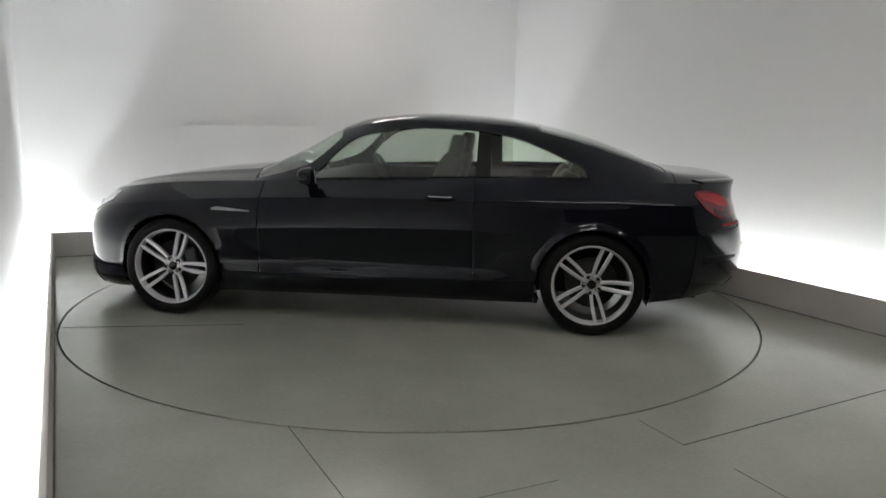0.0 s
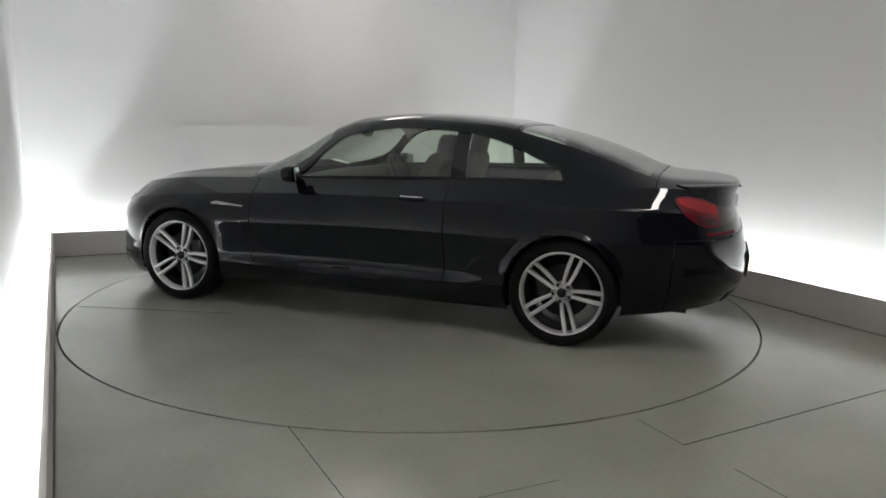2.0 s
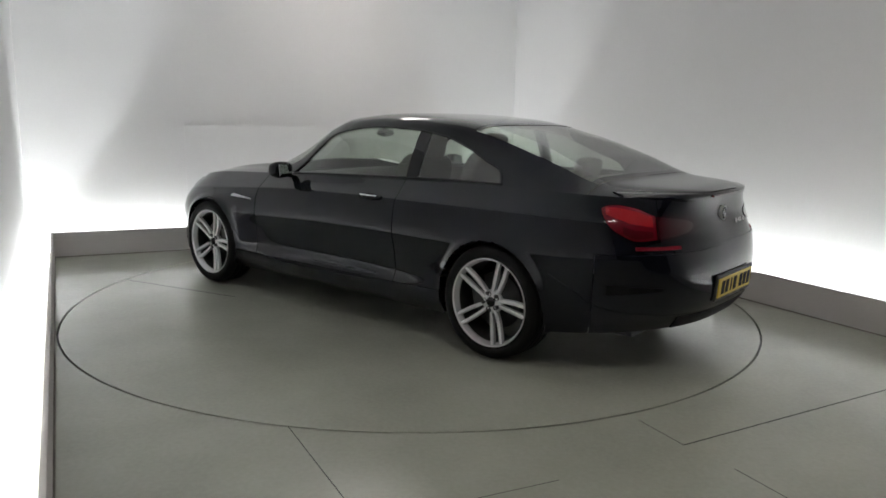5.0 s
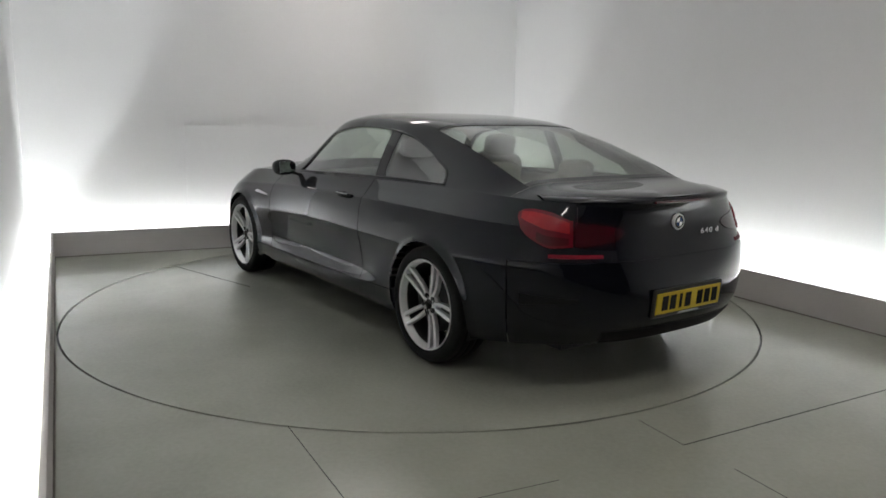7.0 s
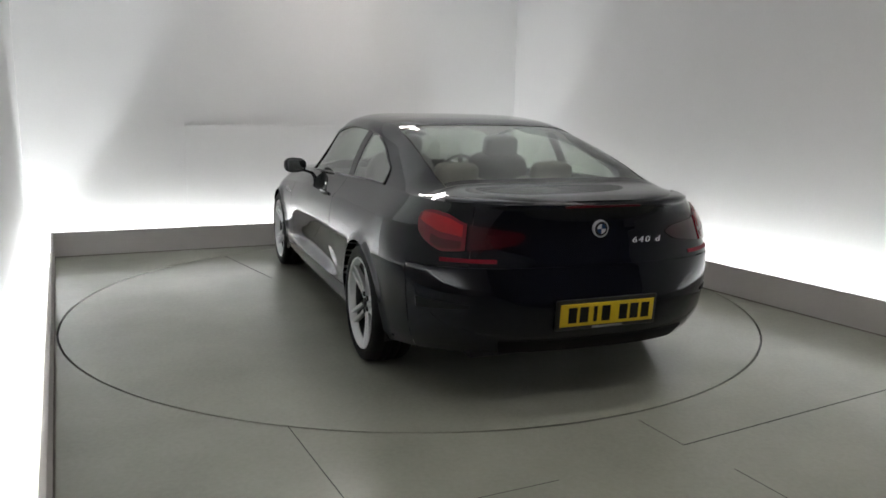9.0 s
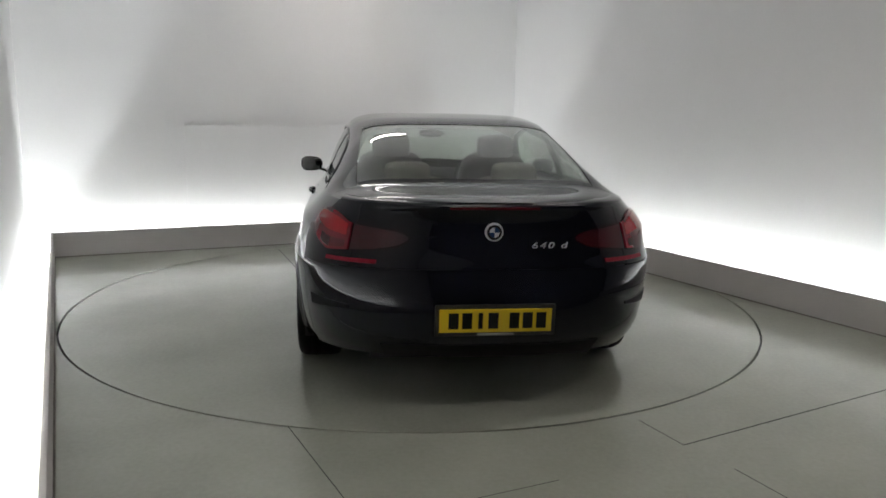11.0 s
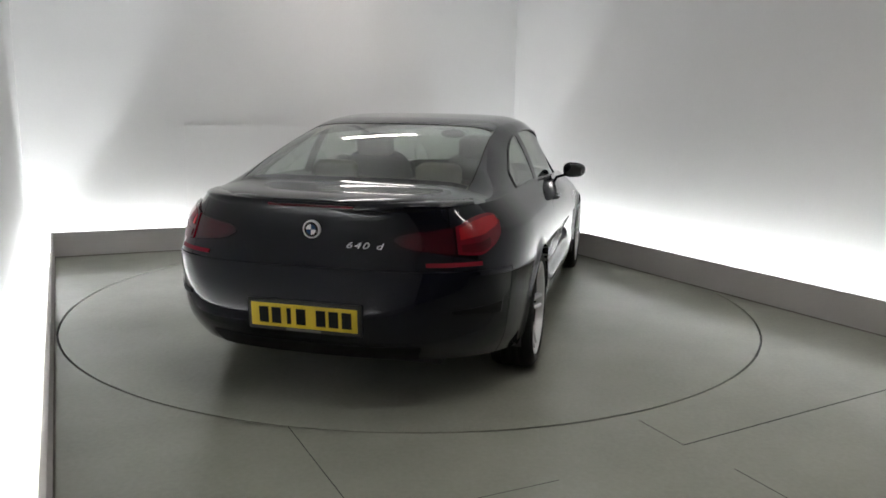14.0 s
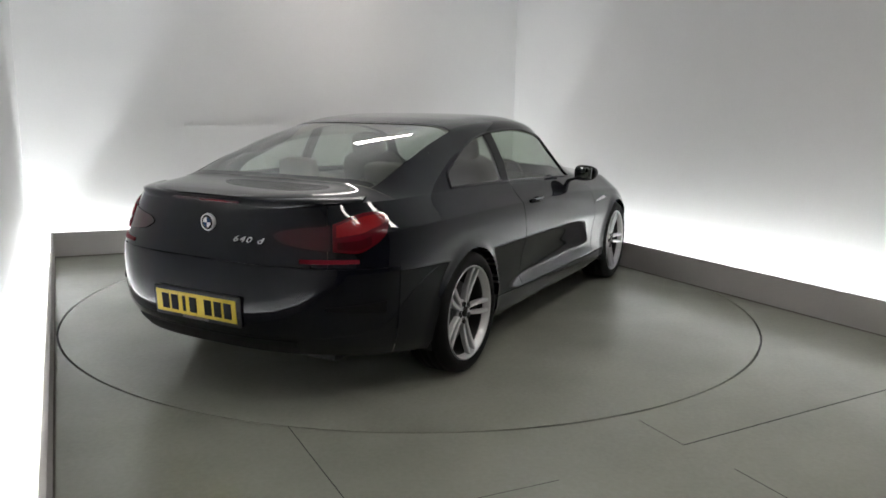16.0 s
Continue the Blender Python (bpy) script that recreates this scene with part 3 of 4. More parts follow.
# ---- lamps, badge and plate ----
for side in (1, -1):
    u_in, u_mid, u_out = u_at_y(0.39, 7), 0.415, 0.578
    top = curve([u_in, u_in + 0.03, u_mid, 0.475, 0.53, 0.562, u_out], [0.847, 0.868, 0.898, 0.934, 0.945, 0.94, 0.925])
    bot = curve([u_in, u_in + 0.03, u_mid, 0.475, 0.53, 0.562, u_out], [0.833, 0.806, 0.778, 0.77, 0.806, 0.85, 0.902])
    bm = bmesh.new()
    panel(bm, u_mid, u_out, lambda u: v_at(u, bot(u)), lambda u: v_at(u, top(u)), side, 26, 10, 0.010, 0.018)
    lamp = part("tail_lamp", bm, M_MIDRED, car, "glossy red wrap-round tail lamp")
    bm = bmesh.new()
    panel(bm, u_mid + 0.012, u_out - 0.06, lambda u: v_at(u, bot(u) + 0.012), lambda u: v_at(u, bot(u) + 0.33 * (top(u) - bot(u))), side, 20, 4, 0.0125, 0.006)
    part("lower_lens", bm, M_DARKRED, lamp, "darker red lower lens")
    bm = bmesh.new()
    panel(bm, u_mid + 0.01, u_out - 0.012, lambda u: v_at(u, bot(u) + 0.50 * (top(u) - bot(u))), lambda u: v_at(u, bot(u) + 0.90 * (top(u) - bot(u))), side, 20, 4, 0.0125, 0.006)
    part("light_guide", bm, M_RED, lamp, "raised red light guide")
    bm = bmesh.new()
    panel(bm, u_in, u_mid - 0.006, lambda u: v_at(u, bot(u)), lambda u: v_at(u, top(u)), side, 16, 8, 0.004, 0.01)
    part("tail_lamp", bm, M_SMOKERED, boot, "dark red inner tail lamp")
    # reflectors on the bumper's upper edge
    ua, ub = u_at_y(0.55, 5), u_at_y(0.78, 5)
    bm = bmesh.new()
    panel(bm, ua, ub, lambda u: v_at(u, 0.726), lambda u: v_at(u, 0.744), side, 14, 3, 0.005, 0.01)
    part("reflector", bm, M_REFLECT, rear_bumper, "slim red reflector")
    # slanting outlet in the bumper's corner
    ua, ub = u_at_y(0.66, 3), 0.56
    bm = bmesh.new()
    panel(bm, ua, ub, lambda u: v_at(u, 0.515 - 0.03 * (u - ua) / (ub - ua)), lambda u: v_at(u, 0.53 + 0.012 * (u - ua) / (ub - ua)), side, 14, 4, 0.004, 0.01)
    part("air_outlet", bm, M_INSERT, rear_bumper, "slim dark outlet in the bumper corner")
    # exhaust tips
    bm = bmesh.new()
    tube = [(0.045, 0.0), (0.049, 0.004), (0.049, 0.12), (0.042, 0.12), (0.042, 0.004), (0.045, 0.0)]
    rows = [[(-2.27 + d, side * 0.56 + r * 1.1 * math.cos(a), 0.325 + r * 0.8 * math.sin(a)) for r, d in tube] for a in steps(0, 2 * math.pi, 25)]
    grid(bm, rows, 0)
    part("exhaust_tip", bm, M_DISC, car, "dark steel exhaust tip")
    # headlamp
    bm = bmesh.new()
    panel(bm, 2.40, 2.78, lambda u: 6.3 + 1.2 * max(0, (2.6 - u) / 0.2), lambda u: 8.45, side, 20, 8, 0.006, 0.01)
    lamp = part("headlamp", bm, M_HEAD, car, "clear swept-back headlamp")
    for uu in (2.56, 2.66):
        p = skin(uu, 7.2, side)
        bm = bmesh.new()
        g = bmesh.ops.create_uvsphere(bm, u_segments=16, v_segments=10, radius=0.034)
        bmesh.ops.translate(bm, verts=bm.verts, vec=(p.x - 0.018, p.y - side * 0.012, p.z))
        for f in bm.faces:
            f.smooth = True
        part("light_unit", bm, M_CHROME, lamp, "round chrome light unit")

for side in (1, -1):
    bm = bmesh.new()
    panel(bm, 2.5, 2.64, 0.05, 2.0, side, 10, 8, 0.004, 0.004)
    part("splitter", bm, M_PLASTIC, car, "matt black lower front corner")
bm = bmesh.new()
panel(bm, 2.68, 6 - 2.68, 0.05, 2.3, 1, 40, 8, 0.004, 0.004)
part("air_intake", bm, M_PLASTIC, front_bumper, "matt black lower air intake")
bm = bmesh.new()
panel(bm, -u_at_y(0.52, 1), u_at_y(0.52, 1), 0.0, 1.2, 1, 30, 5, 0.004, 0.004)
part("diffuser", bm, M_INSERT, rear_bumper, "matt black lower bumper insert")
bm = bmesh.new()
panel(bm, -u_at_y(0.60, 5), u_at_y(0.60, 5), 5.15, 5.32, 1, 30, 3, 0.006, 0.006)
part("boot_edge", bm, M_PAINT, boot)

PLATE_Z = 0.482
bm = bmesh.new()
box(bm, (0.012, 0.56, 0.15), (-2.490, 0, PLATE_Z), pose(0, 0, 0, 0, -4, 0), 0.01)
part("plate_recess", bm, M_PLASTIC, rear_bumper)
bm = bmesh.new()
box(bm, (0.006, 0.52, 0.111), (-2.499, 0, PLATE_Z), pose(0, 0, 0, 0, -4, 0), 0.0025)
plate = part("number_plate", bm, M_PLATE, rear_bumper, "yellow number plate with black bars")
for y in (0.195, 0.133, 0.071, 0.012, -0.085, -0.147, -0.21):
    bm = bmesh.new()
    box(bm, (0.003, 0.02 if abs(y - 0.071) < 0.01 else 0.046, 0.076), (-2.5025, y, PLATE_Z), pose(0, 0, 0, 0, -4, 0))
    part("bar", bm, M_INK, plate)
bm = bmesh.new()
box(bm, (0.002, 0.17, 0.010), (-2.503 + 0.004, 0, PLATE_Z - 0.063), pose(0, 0, 0, 0, -4, 0))
part("frame_mark", bm, M_CHROME, plate)


def disc_x(bm, r, x, y, z, depth, seg=28):
    g = bmesh.ops.create_cone(bm, cap_ends=True, segments=seg, radius1=r, radius2=r * 0.93, depth=depth)
    bmesh.ops.transform(bm, matrix=Matrix.Translation((x, y, z)) @ pose(0, 0, 0, 0, -90, 0), verts=g["verts"])


bm = bmesh.new()
disc_x(bm, 0.0445, -2.396, 0, 0.872, 0.016)
badge = part("round_badge", bm, M_ALLOY, boot, "round chrome badge")
bm = bmesh.new()
disc_x(bm, 0.036, -2.4045, 0, 0.872, 0.003)
dark = part("badge_ring", bm, M_INK, badge)
for q, m in ((0, M_ALLOY), (1, M_BLUE), (2, M_ALLOY), (3, M_BLUE)):
    bm = bmesh.new()
    vs = [bm.verts.new((-2.4066, 0, 0.872))] + [bm.verts.new((-2.4066, 0.024 * math.cos(a), 0.872 + 0.024 * math.sin(a))) for a in steps(q * math.pi / 2, (q + 1) * math.pi / 2, 7)]
    f = bm.faces.new(vs[::-1])
    r = bmesh.ops.extrude_face_region(bm, geom=[f])
    bmesh.ops.translate(bm, verts=[g for g in r["geom"] if isinstance(g, bmesh.types.BMVert)], vec=(0.002, 0, 0))
    bmesh.ops.recalc_face_normals(bm, faces=bm.faces)
    part("quadrant", bm, m, badge)
text = bpy.data.curves.new("model_mark", "FONT")
text.body, text.size, text.extrude, text.shear, text.space_character = "640 d", 0.04, 0.0015, 0.25, 1.25
text.align_x = "CENTER"
writing = new("model_mark", text)
bpy.context.view_layer.update()
flat = bpy.data.meshes.new_from_object(writing.evaluated_get(bpy.context.evaluated_depsgraph_get()))
bpy.data.objects.remove(writing)
bm = bmesh.new()
bm.from_mesh(flat)
bmesh.ops.transform(bm, matrix=Matrix(((0, 0, -1, 0), (-1.55, 0, 0, 0), (0, 0.95, 0, 0), (0, 0, 0, 1))), verts=bm.verts)
for v in bm.verts:
    y = v.co.y - 0.258
    u = u_at_y(-y, 6.4)
    v.co = Vector((skin(u, v_at(u, 0.80 + v.co.z), -1).x - 0.007 + v.co.x, y, 0.80 + v.co.z))
part("model_mark", bm, M_ALLOY, boot, "small chrome lettering")["kind"] = "stuff"

# ---- doors, mirrors, gills ----
for side in (1, -1):
    bm = bmesh.new()
    rows = []
    for t in steps(0, 1, 20):
        x = -0.335 - 0.2 * t
        p = skin(U(x), v_at(U(x), 0.865), side)
        bulge = 0.032 * math.sin(math.pi * min(max(t, 0.02), 0.98)) ** 0.35
        rr = 0.011 + 0.005 * math.sin(math.pi * t)
        rows.append([(x, p.y + side * (bulge - 0.01 + rr * 0.8 * math.cos(a)), 0.865 + rr * math.sin(a)) for a in steps(0, 2 * math.pi, 11)])
    grid(bm, rows, 0)
    part("door_handle", bm, M_PAINT, doors[side])
    # added bright strip: the highlight along the body-coloured handle
    bm = bmesh.new()
    rows = []
    for t in steps(0.12, 0.88, 14):
        x = -0.335 - 0.2 * t
        p = skin(U(x), v_at(U(x), 0.865), side)
        y = p.y + side * (0.032 * math.sin(math.pi * t) ** 0.35 + 0.002)
        rows.append([(x, y - side * 0.004, 0.8795), (x, y + side * 0.001, 0.878), (x, y + side * 0.0015, 0.874), (x, y, 0.872)])
    grid(bm, rows, 0)
    part("handle_highlight", bm, M_SATIN, doors[side], "satin chrome strip drawn for the handle's highlight")
    bm = bmesh.new()
    rows = []
    for t in steps(0, 1, 16):
        x = -0.37 - 0.13 * t
        p = skin(U(x), v_at(U(x), 0.865), side)
        rows.append([(x, p.y + side * 0.003, 0.858 + h * 0.026 * math.sin(math.pi * max(0.02, min(0.98, t))) ** 0.5) for h in steps(-1, 1, 5)])
    grid(bm, rows, 0.002, flip=side < 0)
    part("handle_recess", bm, M_GLOSS, doors[side])
    # side gill
    bm = bmesh.new()
    ua, ub = U(0.86), U(1.13)
    panel(bm, ua, ub, lambda u: v_at(u, 0.733 + 0.004 * (u - ua) / (ub - ua)), lambda u: v_at(u, 0.741 + 0.02 * (u - ua) / (ub - ua) * (1 - max(0, (u - ua) / (ub - ua) - 0.85) * 5)), side, 14, 4, 0.006, 0.006)
    part("side_gill", bm, M_SATIN, car, "slim satin chrome side gill")
    # mirror
    bm = bmesh.new()
    g = bmesh.ops.create_uvsphere(bm, u_segments=28, v_segments=18, radius=1.0)
    for v in bm.verts:
        c = v.co
        for k in range(3):
            c[k] = math.copysign(abs(c[k]) ** 0.72, c[k])
        c.x *= 1.0 if c.x > 0 else 0.45
        c.y *= 0.95 + 0.12 * c.x
        c.z *= 0.9 - 0.12 * c.x + 0.08 * c.y
    bmesh.ops.transform(bm, matrix=Matrix.Translation((0.42, side * 0.962, 0.988)) @ Matrix.Diagonal((0.078, 0.09, 0.064, 1)), verts=bm.verts)
    for f in bm.faces:
        f.smooth = True
    mirror = part("door_mirror", bm, M_PAINT, doors[side], "black door mirror")
    bm = bmesh.new()
    box(bm, (0.07, 0.12, 0.022), (0.45, side * 0.875, 0.94), pose(0, 0, 0, side * 18, 0, 0), 0.008)
    part("mirror_arm", bm, M_GLOSS, mirror)
    bm = bmesh.new()
    box(bm, (0.006, 0.13, 0.085), (0.3815, side * 0.962, 0.988), pose(0, 0, 0, 0, 6, side * 14), 0.002)
    part("mirror_glass", bm, M_MIRROR, mirror, "mirror glass")


# ---- wheels ----
def lathe(bm, prof, seg=56, smooth=True):
    """Turns a profile of (radius, outward) about the wheel's axis (y)."""
    rows = [[(r * math.cos(a), o, r * math.sin(a)) for r, o in prof] for a in steps(0, 2 * math.pi, seg + 1)]
    fs = grid(bm, rows, 0, smooth=smooth)
    bmesh.ops.remove_doubles(bm, verts=bm.verts, dist=1e-5)
    return fs


def add_wheel(x, side):
    bm = bmesh.new()
    lathe(bm, [(0.246, -0.03), (0.25, -0.008), (0.257, 0.003), (0.261, 0.0), (0.262, -0.012), (0.256, -0.03), (0.25, -0.042), (0.24, -0.042), (0.242, -0.035), (0.246, -0.03)])
    barrel = bmesh.new()
    lathe(barrel, [(0.25, -0.043), (0.245, -0.12), (0.245, -0.2), (0.238, -0.2), (0.236, -0.05), (0.238, -0.043), (0.25, -0.043)])
    # five double spokes
    spokes = []
    for k in range(5):
        for s in (-1, 1):
            a0 = math.radians(90 + 72 * k + 21)
            fs = []
            rows = []
            for t in steps(0, 1, 9):
                r = 0.045 + (0.25 - 0.045) * t
                cx = s * (0.0145 + 0.016 * t + 0.004 * math.sin(math.pi * t))
                w = 0.0092 + 0.002 * t + 0.0015 * math.sin(math.pi * t)
                dep = -0.012 - 0.026 * math.sin(math.pi * (1 - t) * 0.55) + 0.003
                sec = [(-w, -0.028), (-w, -0.004), (-w * 0.55, 0.0), (w * 0.55, 0.0), (w, -0.004), (w, -0.028), (-w, -0.028)]
                rows.append([(math.cos(a0) * r - math.sin(a0) * (cx + b), dep + d, math.sin(a0) * r + math.cos(a0) * (cx + b)) for b, d in sec])
            sb = bmesh.new()
            grid(sb, rows, 0, smooth=False)
            bmesh.ops.recalc_face_normals(sb, faces=sb.faces)
            spokes.append(sb)
    lathe(bm, [(0.0, -0.034), (0.05, -0.036), (0.068, -0.042), (0.07, -0.06), (0.05, -0.09)], 30)
    bmesh.ops.recalc_face_normals(bm, faces=bm.faces)
    wheel = part("wheel", bm, M_ALLOY, car, "silver five double-spoke alloy wheel")
    wheel.matrix_local = Matrix.Translation((x, side * 0.94, HUB_Z)) @ pose(0, 0, 0, 0, 0, 0 if side > 0 else 180)
    for sb in spokes:
        part("spoke", sb, M_ALLOY, wheel)
    part("barrel", barrel, M_DISC, wheel, "dark inner wheel barrel")
    for k in range(5):
        a0 = math.radians(90 + 72 * k + 44)
        bm = bmesh.new()
        g = bmesh.ops.create_cone(bm, cap_ends=True, segments=12, radius1=0.012, radius2=0.011, depth=0.012)
        bmesh.ops.transform(bm, matrix=Matrix.Translation((0.054 * math.cos(a0), -0.035, 0.054 * math.sin(a0))) @ Matrix.Rotation(math.pi / 2, 4, "X"), verts=bm.verts)
        part("wheel_bolt", bm, M_DISC, wheel, "dark recessed wheel bolt")
    bm = bmesh.new()
    prof = [(0.245, -0.23), (0.258, -0.235), (0.3, -0.238), (0.322, -0.228), (0.333, -0.205), (0.3355, -0.175), (0.3355, -0.168), (0.331, -0.166), (0.331, -0.159), (0.3355, -0.157), (0.336, -0.122), (0.3315, -0.12), (0.3315, -0.112), (0.336, -0.11), (0.3355, -0.074), (0.331, -0.072), (0.331, -0.065), (0.335, -0.063), (0.332, -0.03), (0.322, -0.008), (0.3, 0.003), (0.285, 0.004), (0.27, 0.0), (0.26, -0.01), (0.252, -0.03)]
    lathe(bm, [(r, o + 0.004) for r, o in prof], 72)
    bmesh.ops.recalc_face_normals(bm, faces=bm.faces)
    part("tyre", bm, M_RUBBER, wheel, "black low-profile tyre")
    bm = bmesh.new()
    lathe(bm, [(0.02, -0.08), (0.085, -0.082), (0.087, -0.095), (0.165, -0.096), (0.167, -0.112), (0.02, -0.112)], 48)
    part("brake_disc", bm, M_DISC, wheel, "grey steel brake disc")
    bm = bmesh.new()
    box(bm, (0.09, 0.05, 0.19), (-0.125 if x > 0 else 0.125, -0.09, 0.03), pose(0, 0, 0, 0, 12, 0), 0.015)
    part("brake_caliper", bm, M_DISC, wheel)
    bm = bmesh.new()
    lathe(bm, [(0.0, -0.028), (0.024, -0.028), (0.029, -0.031), (0.03, -0.036)], 28)
    cap = part("hub_cap", bm, M_GLOSS, wheel, "round dark hub cap")
    for k in range(5):
        a = math.radians(90 + 36 + 72 * k + 21)
        bm = bmesh.new()
        lathe(bm, [(0.0, -0.045), (0.009, -0.045), (0.0115, -0.039), (0.0115, -0.034), (0.014, -0.034), (0.014, -0.05)], 14)
        bmesh.ops.transform(bm, matrix=Matrix.Translation((0.047 * math.cos(a), 0.004, 0.047 * math.sin(a))), verts=bm.verts)
        part("wheel_bolt", bm, M_INK, wheel)
    return wheel


for x in (AXLE, -AXLE):
    for side in (1, -1):
        add_wheel(x, side)

# ---- underbody and cabin ----
bm = bmesh.new()
box(bm, (4.2, 1.12, 0.2), (-0.05, 0, 0.30))
box(bm, (2.0, 1.66, 0.16), (0, 0, 0.28))
box(bm, (0.5, 1.2, 0.22), (-2.05, 0, 0.42))
box(bm, (0.35, 1.2, 0.22), (2.0, 0, 0.38))
part("underbody", bm, M_PLASTIC, car)
bm = bmesh.new()
across(bm, ROOF_R + 0.02, ROOF_F - 0.02, lambda x: max(B_TOP(x), 0.6) + 0.06, 24, 10, -0.022, 0)
part("headliner", bm, M_HEADLINER, car, "pale cloth headliner")
bm = bmesh.new()
box(bm, (0.5, 1.34, 0.03), (-1.63, 0, 0.985), None, 0.008)
part("parcel_shelf", bm, M_LEATHER, car)
bm = bmesh.new()
rows = [[(0.42 + 0.14 * math.cos(a) + 0.16 * (1 - (y / 0.75) ** 2), y, 0.86 + 0.095 * math.sin(a)) for a in steps(-0.6, math.pi, 12)] for y in steps(-0.76, 0.76, 30)]
grid(bm, rows, 0)
part("dashboard", bm, M_DARKTRIM, car)
bm = bmesh.new()
g = bmesh.ops.create_uvsphere(bm, u_segments=24, v_segments=14, radius=1)
bmesh.ops.transform(bm, matrix=Matrix.Translation((0.33, 0, 1.245)) @ Matrix.Diagonal((0.018, 0.1, 0.032, 1)), verts=bm.verts)
box(bm, (0.012, 0.02, 0.06), (0.345, 0, 1.285))
part("cabin_mirror", bm, M_GLOSS, car)
# steering wheel on the right-hand side
bm = bmesh.new()
rows = [[((0.18 + 0.014 * math.cos(b)) * math.cos(a), (0.18 + 0.014 * math.cos(b)) * math.sin(a), 0.014 * math.sin(b)) for b in steps(0, 2 * math.pi, 9)] for a in steps(0, 2 * math.pi, 33)]
grid(bm, rows, 0)
box(bm, (0.34, 0.04, 0.02), (0, 0, -0.015), None, 0.006)
box(bm, (0.1, 0.12, 0.05), (0, 0, -0.02), None, 0.015)
bmesh.ops.transform(bm, matrix=Matrix.Translation((0.2, -0.37, 0.9)) @ pose(0, 0, 0, 0, -65, 0), verts=bm.verts)
part("steering_wheel", bm, M_DARKTRIM, car)


def cushion(bm, size, centre, tilt):
    """A rounded upholstered block."""
    g = bmesh.ops.create_uvsphere(bm, u_segments=24, v_segments=16, radius=1)
    for v in g["verts"]:
        for k in range(3):
            v.co[k] = math.copysign(abs(v.co[k]) ** 0.5, v.co[k])
    m = Matrix.Translation(centre) @ pose(0, 0, 0, 0, tilt, 0) @ Matrix.Diagonal((size[0] / 2, size[1] / 2, size[2] / 2, 1))
    bmesh.ops.transform(bm, matrix=m, verts=g["verts"])
    for v in g["verts"]:
        for f in v.link_faces:
            f.smooth = True


for side in (1, -1):
    bm = bmesh.new()
    cushion(bm, (0.52, 0.5, 0.2), (-0.05, side * 0.37, 0.52), -6)
    cushion(bm, (0.17, 0.5, 0.64), (-0.36, side * 0.37, 0.83), -20)
    seat = part("front_seat", bm, M_SEAT, car, "beige leather front seat with cabin shade in its colour")
    bm = bmesh.new()
    cushion(bm, (0.10, 0.26, 0.17), (-0.48, side * 0.37, 1.175), -12)
    box(bm, (0.012, 0.012, 0.1), (-0.465, side * 0.37 + 0.06, 1.08))
    box(bm, (0.012, 0.012, 0.1), (-0.465, side * 0.37 - 0.06, 1.08))
    part("headrest", bm, M_SEAT, seat)
    bm = bmesh.new()
    cushion(bm, (0.46, 0.48, 0.2), (-0.86, side * 0.30, 0.52), -8)
    cushion(bm, (0.16, 0.5, 0.58), (-1.18, side * 0.30, 0.76), -24)
    seat = part("rear_seat", bm, M_LEATHER, car, "beige leather rear seat")
    bm = bmesh.new()
    cushion(bm, (0.10, 0.27, 0.13), (-1.33, side * 0.32, 1.055), -14)
    part("headrest", bm, M_LEATHER, seat)
    bm = bmesh.new()
    rows = [[(x, side * (min(WC[7](max(-1.4, x)) - 0.085, WC[9](max(-1.4, x)) - 0.035) + 0.012 * math.sin(z * 20)), z) for z in steps(0.36, 0.95, 8)] for x in steps(-1.0, 0.6, 12)]
    grid(bm, rows, 0)
    part("door_lining", bm, M_SEAT, car, "beige leather door lining with cabin shade in its colour")
    bm = bmesh.new()
    rows = [[(x, side * (WC[9](max(-1.4, x)) - 0.05 * (1 - t) - 0.016 * t), 0.945 + 0.012 * t) for t in (0, 1)] for x in steps(-1.3, 0.6, 12)]
    grid(bm, rows, 0)
    part("window_ledge", bm, M_DARKTRIM, car)


# ---- fixtures ----
fixture = None
for x, y in ((-0.55, 1.75), (1.5, -1.9), (0.6, -3.7), (2.6, -3.3)):
    turn = pose(0, 0, 0, 0, 0, 25)
    if fixture is None:
        fixture = new("ceiling_light")
        tagged(fixture, "slim white ceiling light with a glowing diffuser", "ceiling light", "ceiling lights")
        bm = bmesh.new()
        box(bm, (0.92, 0.18, 0.05), (0, 0, 0.03), None, 0.006)
        part("frame", bm, M_ALU, fixture)
        bm = bmesh.new()
        box(bm, (0.86, 0.13, 0.012), (0, 0, 0), None, 0.003)
        part("diffuser", bm, M_PANEL, fixture, "glowing white diffuser")
        fixture.matrix_world = Matrix.Translation((x, y, ROOM_H - 0.056)) @ turn
    else:
        copy_thing(fixture, Matrix.Translation((x, y, ROOM_H - 0.056)) @ turn)

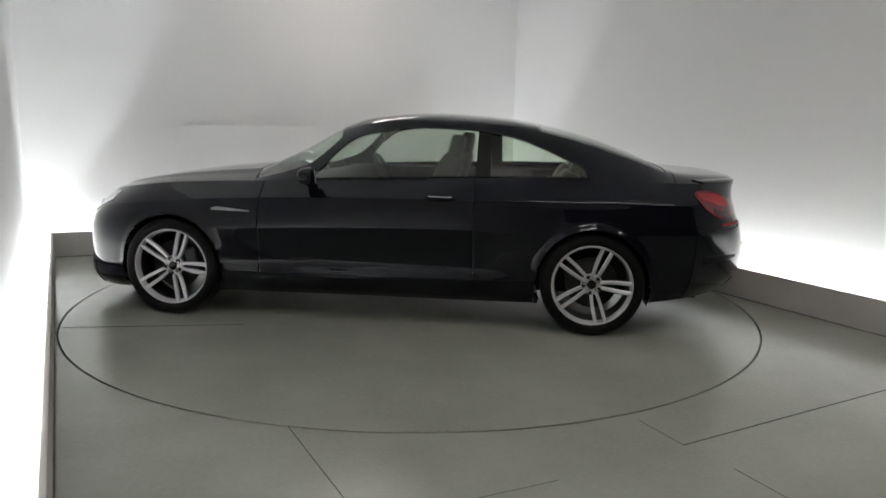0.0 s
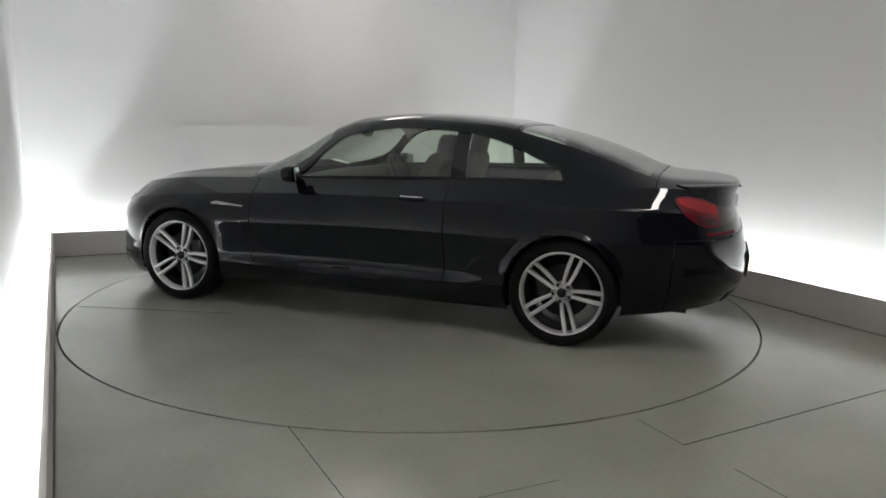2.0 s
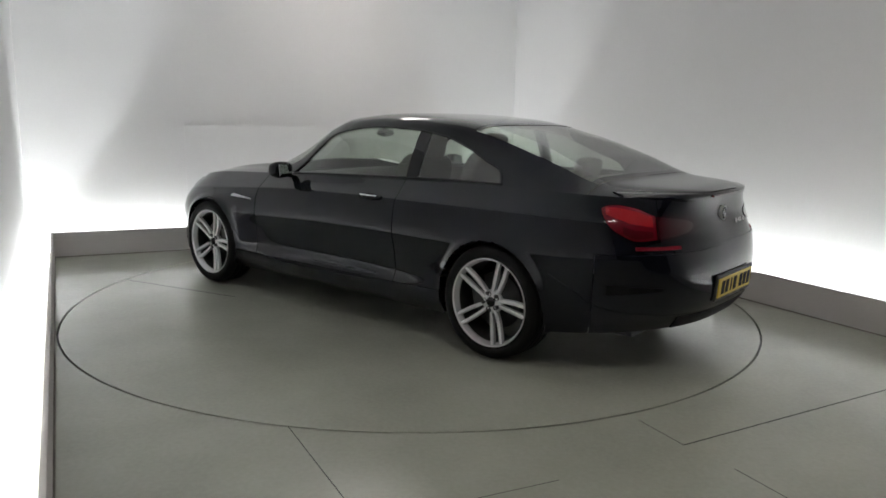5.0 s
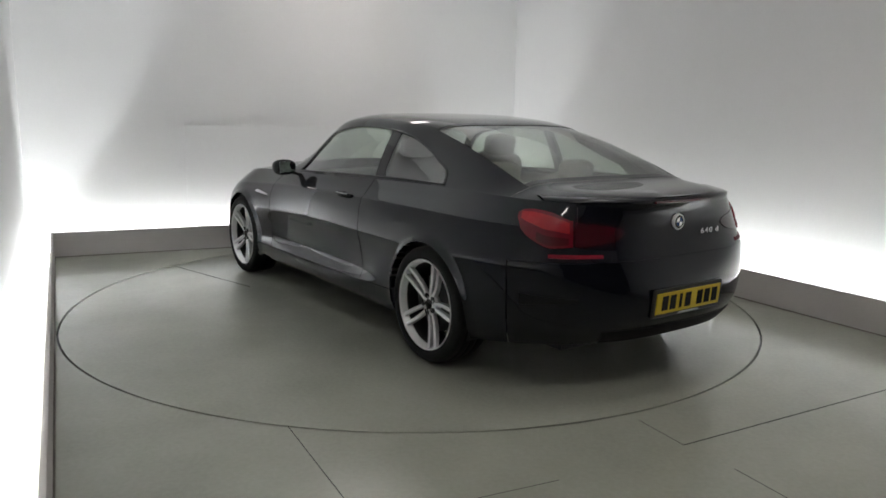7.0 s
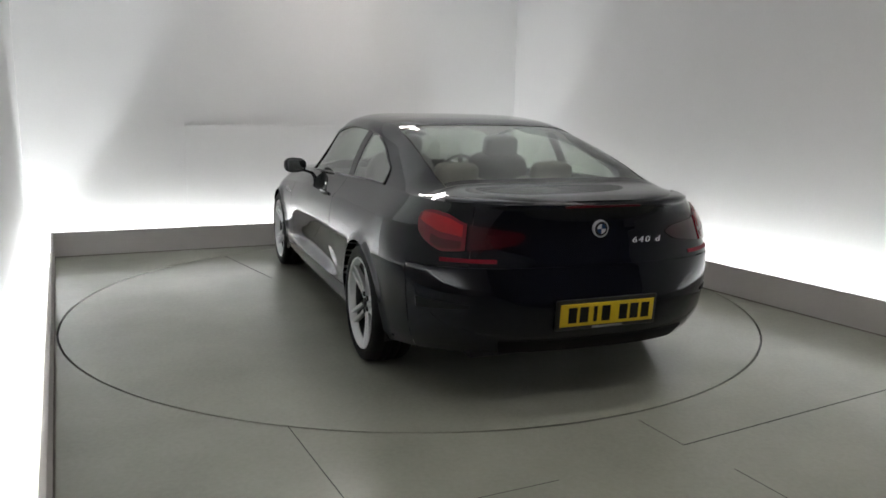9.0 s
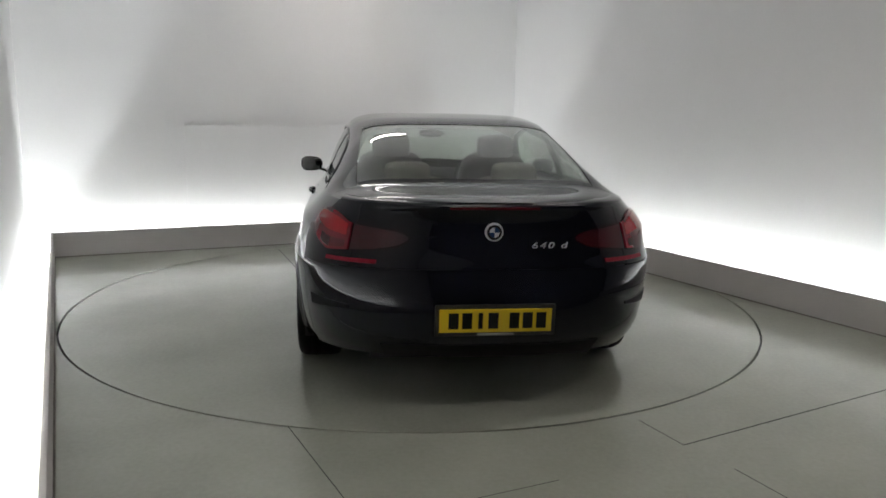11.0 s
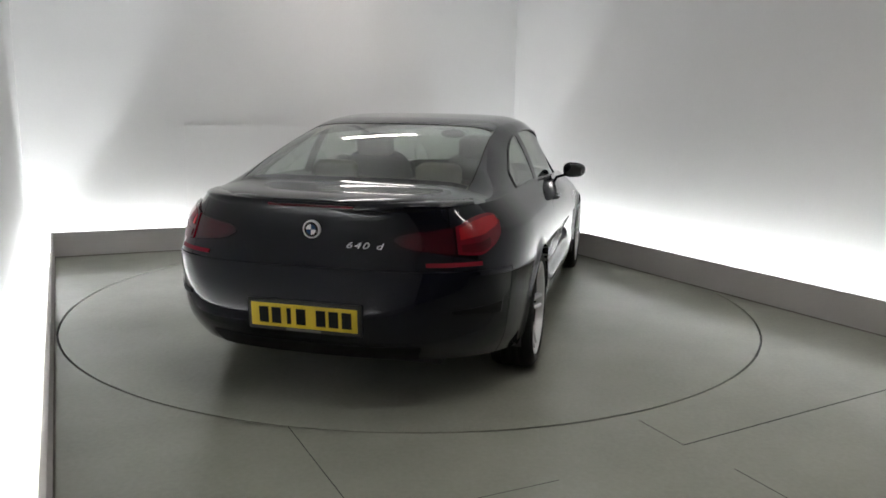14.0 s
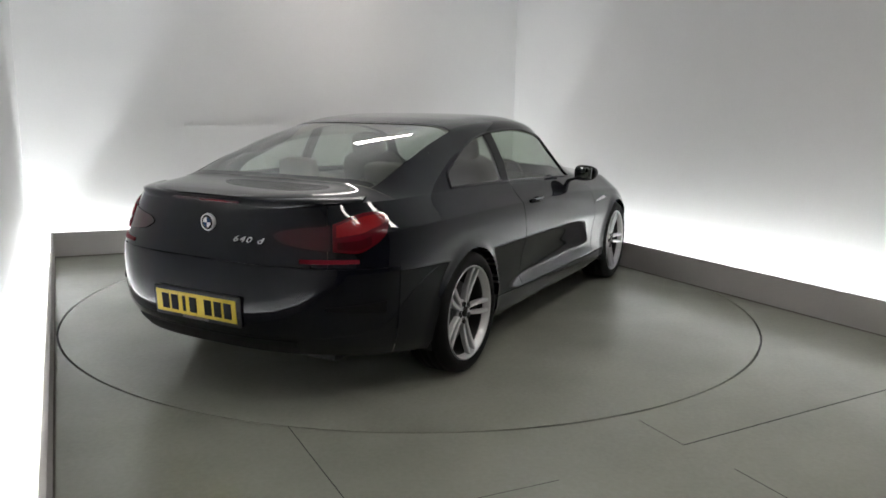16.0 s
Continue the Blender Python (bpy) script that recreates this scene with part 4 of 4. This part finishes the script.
# floor plate joints
for x0, y0, x1, y1, w in ((-0.57, -2.398, -0.05, -3.45, 0.0035), (1.177, -2.58, 2.58, -1.87, 0.0055), (1.06, -2.32, 1.177, -2.58, 0.002), (0.1, -3.09, 0.571, -2.894, 0.002), (1.309, -2.80, 1.55, -3.35, 0.003)):
    tagged(mesh_object("floor_joint", joint(x0, y0, x1, y1, w), M_SEAM), "thin dark joint between floor plates", "floor joint", "floor joints", kind="structure")

# flush access panel on the back wall
n, d = SIDES["back"]
n3, al = Vector((n.x, n.y, 0)), Vector((n.y, -n.x, 0))
base = n3 * (d + GAP["back"])
s0, s1 = al.dot(Vector((-2.37, 2.12, 0))), al.dot(Vector((-0.35, 2.95, 0)))
c = base + al * ((s0 + s1) / 2)
bm = bmesh.new()
box(bm, (s1 - s0, 0.06, 0.95), (0, 0, 0), None, 0.0015)
bmesh.ops.transform(bm, matrix=Matrix.Translation(c + n3 * 0.022 + Vector((0, 0, 0.765))) @ Matrix.Rotation(math.atan2(al.y, al.x), 4, "Z"), verts=bm.verts)
tagged(mesh_object("wall_panel", bm, M_WALL), "flush white access panel set on the wall", "panel", kind="structure")

# lamp holder at the end of the trough light
bm = bmesh.new()
box(bm, (0.07, 0.05, 0.085), (0, 0, 0.0435), None, 0.014)
holder = tagged(mesh_object("lamp_holder", bm, M_PLASTIC), "small black plastic lamp holder in the light trough", "lamp holder")
holder.matrix_world = Matrix.Translation((-1.49, -3.10, 0.0)) @ pose(0, 0, 0, 0, 0, -64)


# ---- what moves ----
OFFSET = Vector((0.156, -0.155, 0.0))
TURN = [(0.0, 170.7), (1.0, 164.25), (2.0, 157.8), (3.0, 151.25), (4.0, 144.6), (5.0, 137.7), (6.5, 127.0), (8.0, 116.35), (9.0, 109.3), (10.0, 102.25), (11.5, 91.6), (13.0, 80.7), (14.0, 73.7), (15.0, 66.65), (16.0, 59.6)]


def motions():
    walk(car, [(t, Matrix.Rotation(radians(a), 4, "Z") @ Matrix.Translation(OFFSET)) for t, a in TURN])
    walk(disc, [(t, Matrix.Rotation(radians(a), 4, "Z")) for t, a in TURN])


motions()
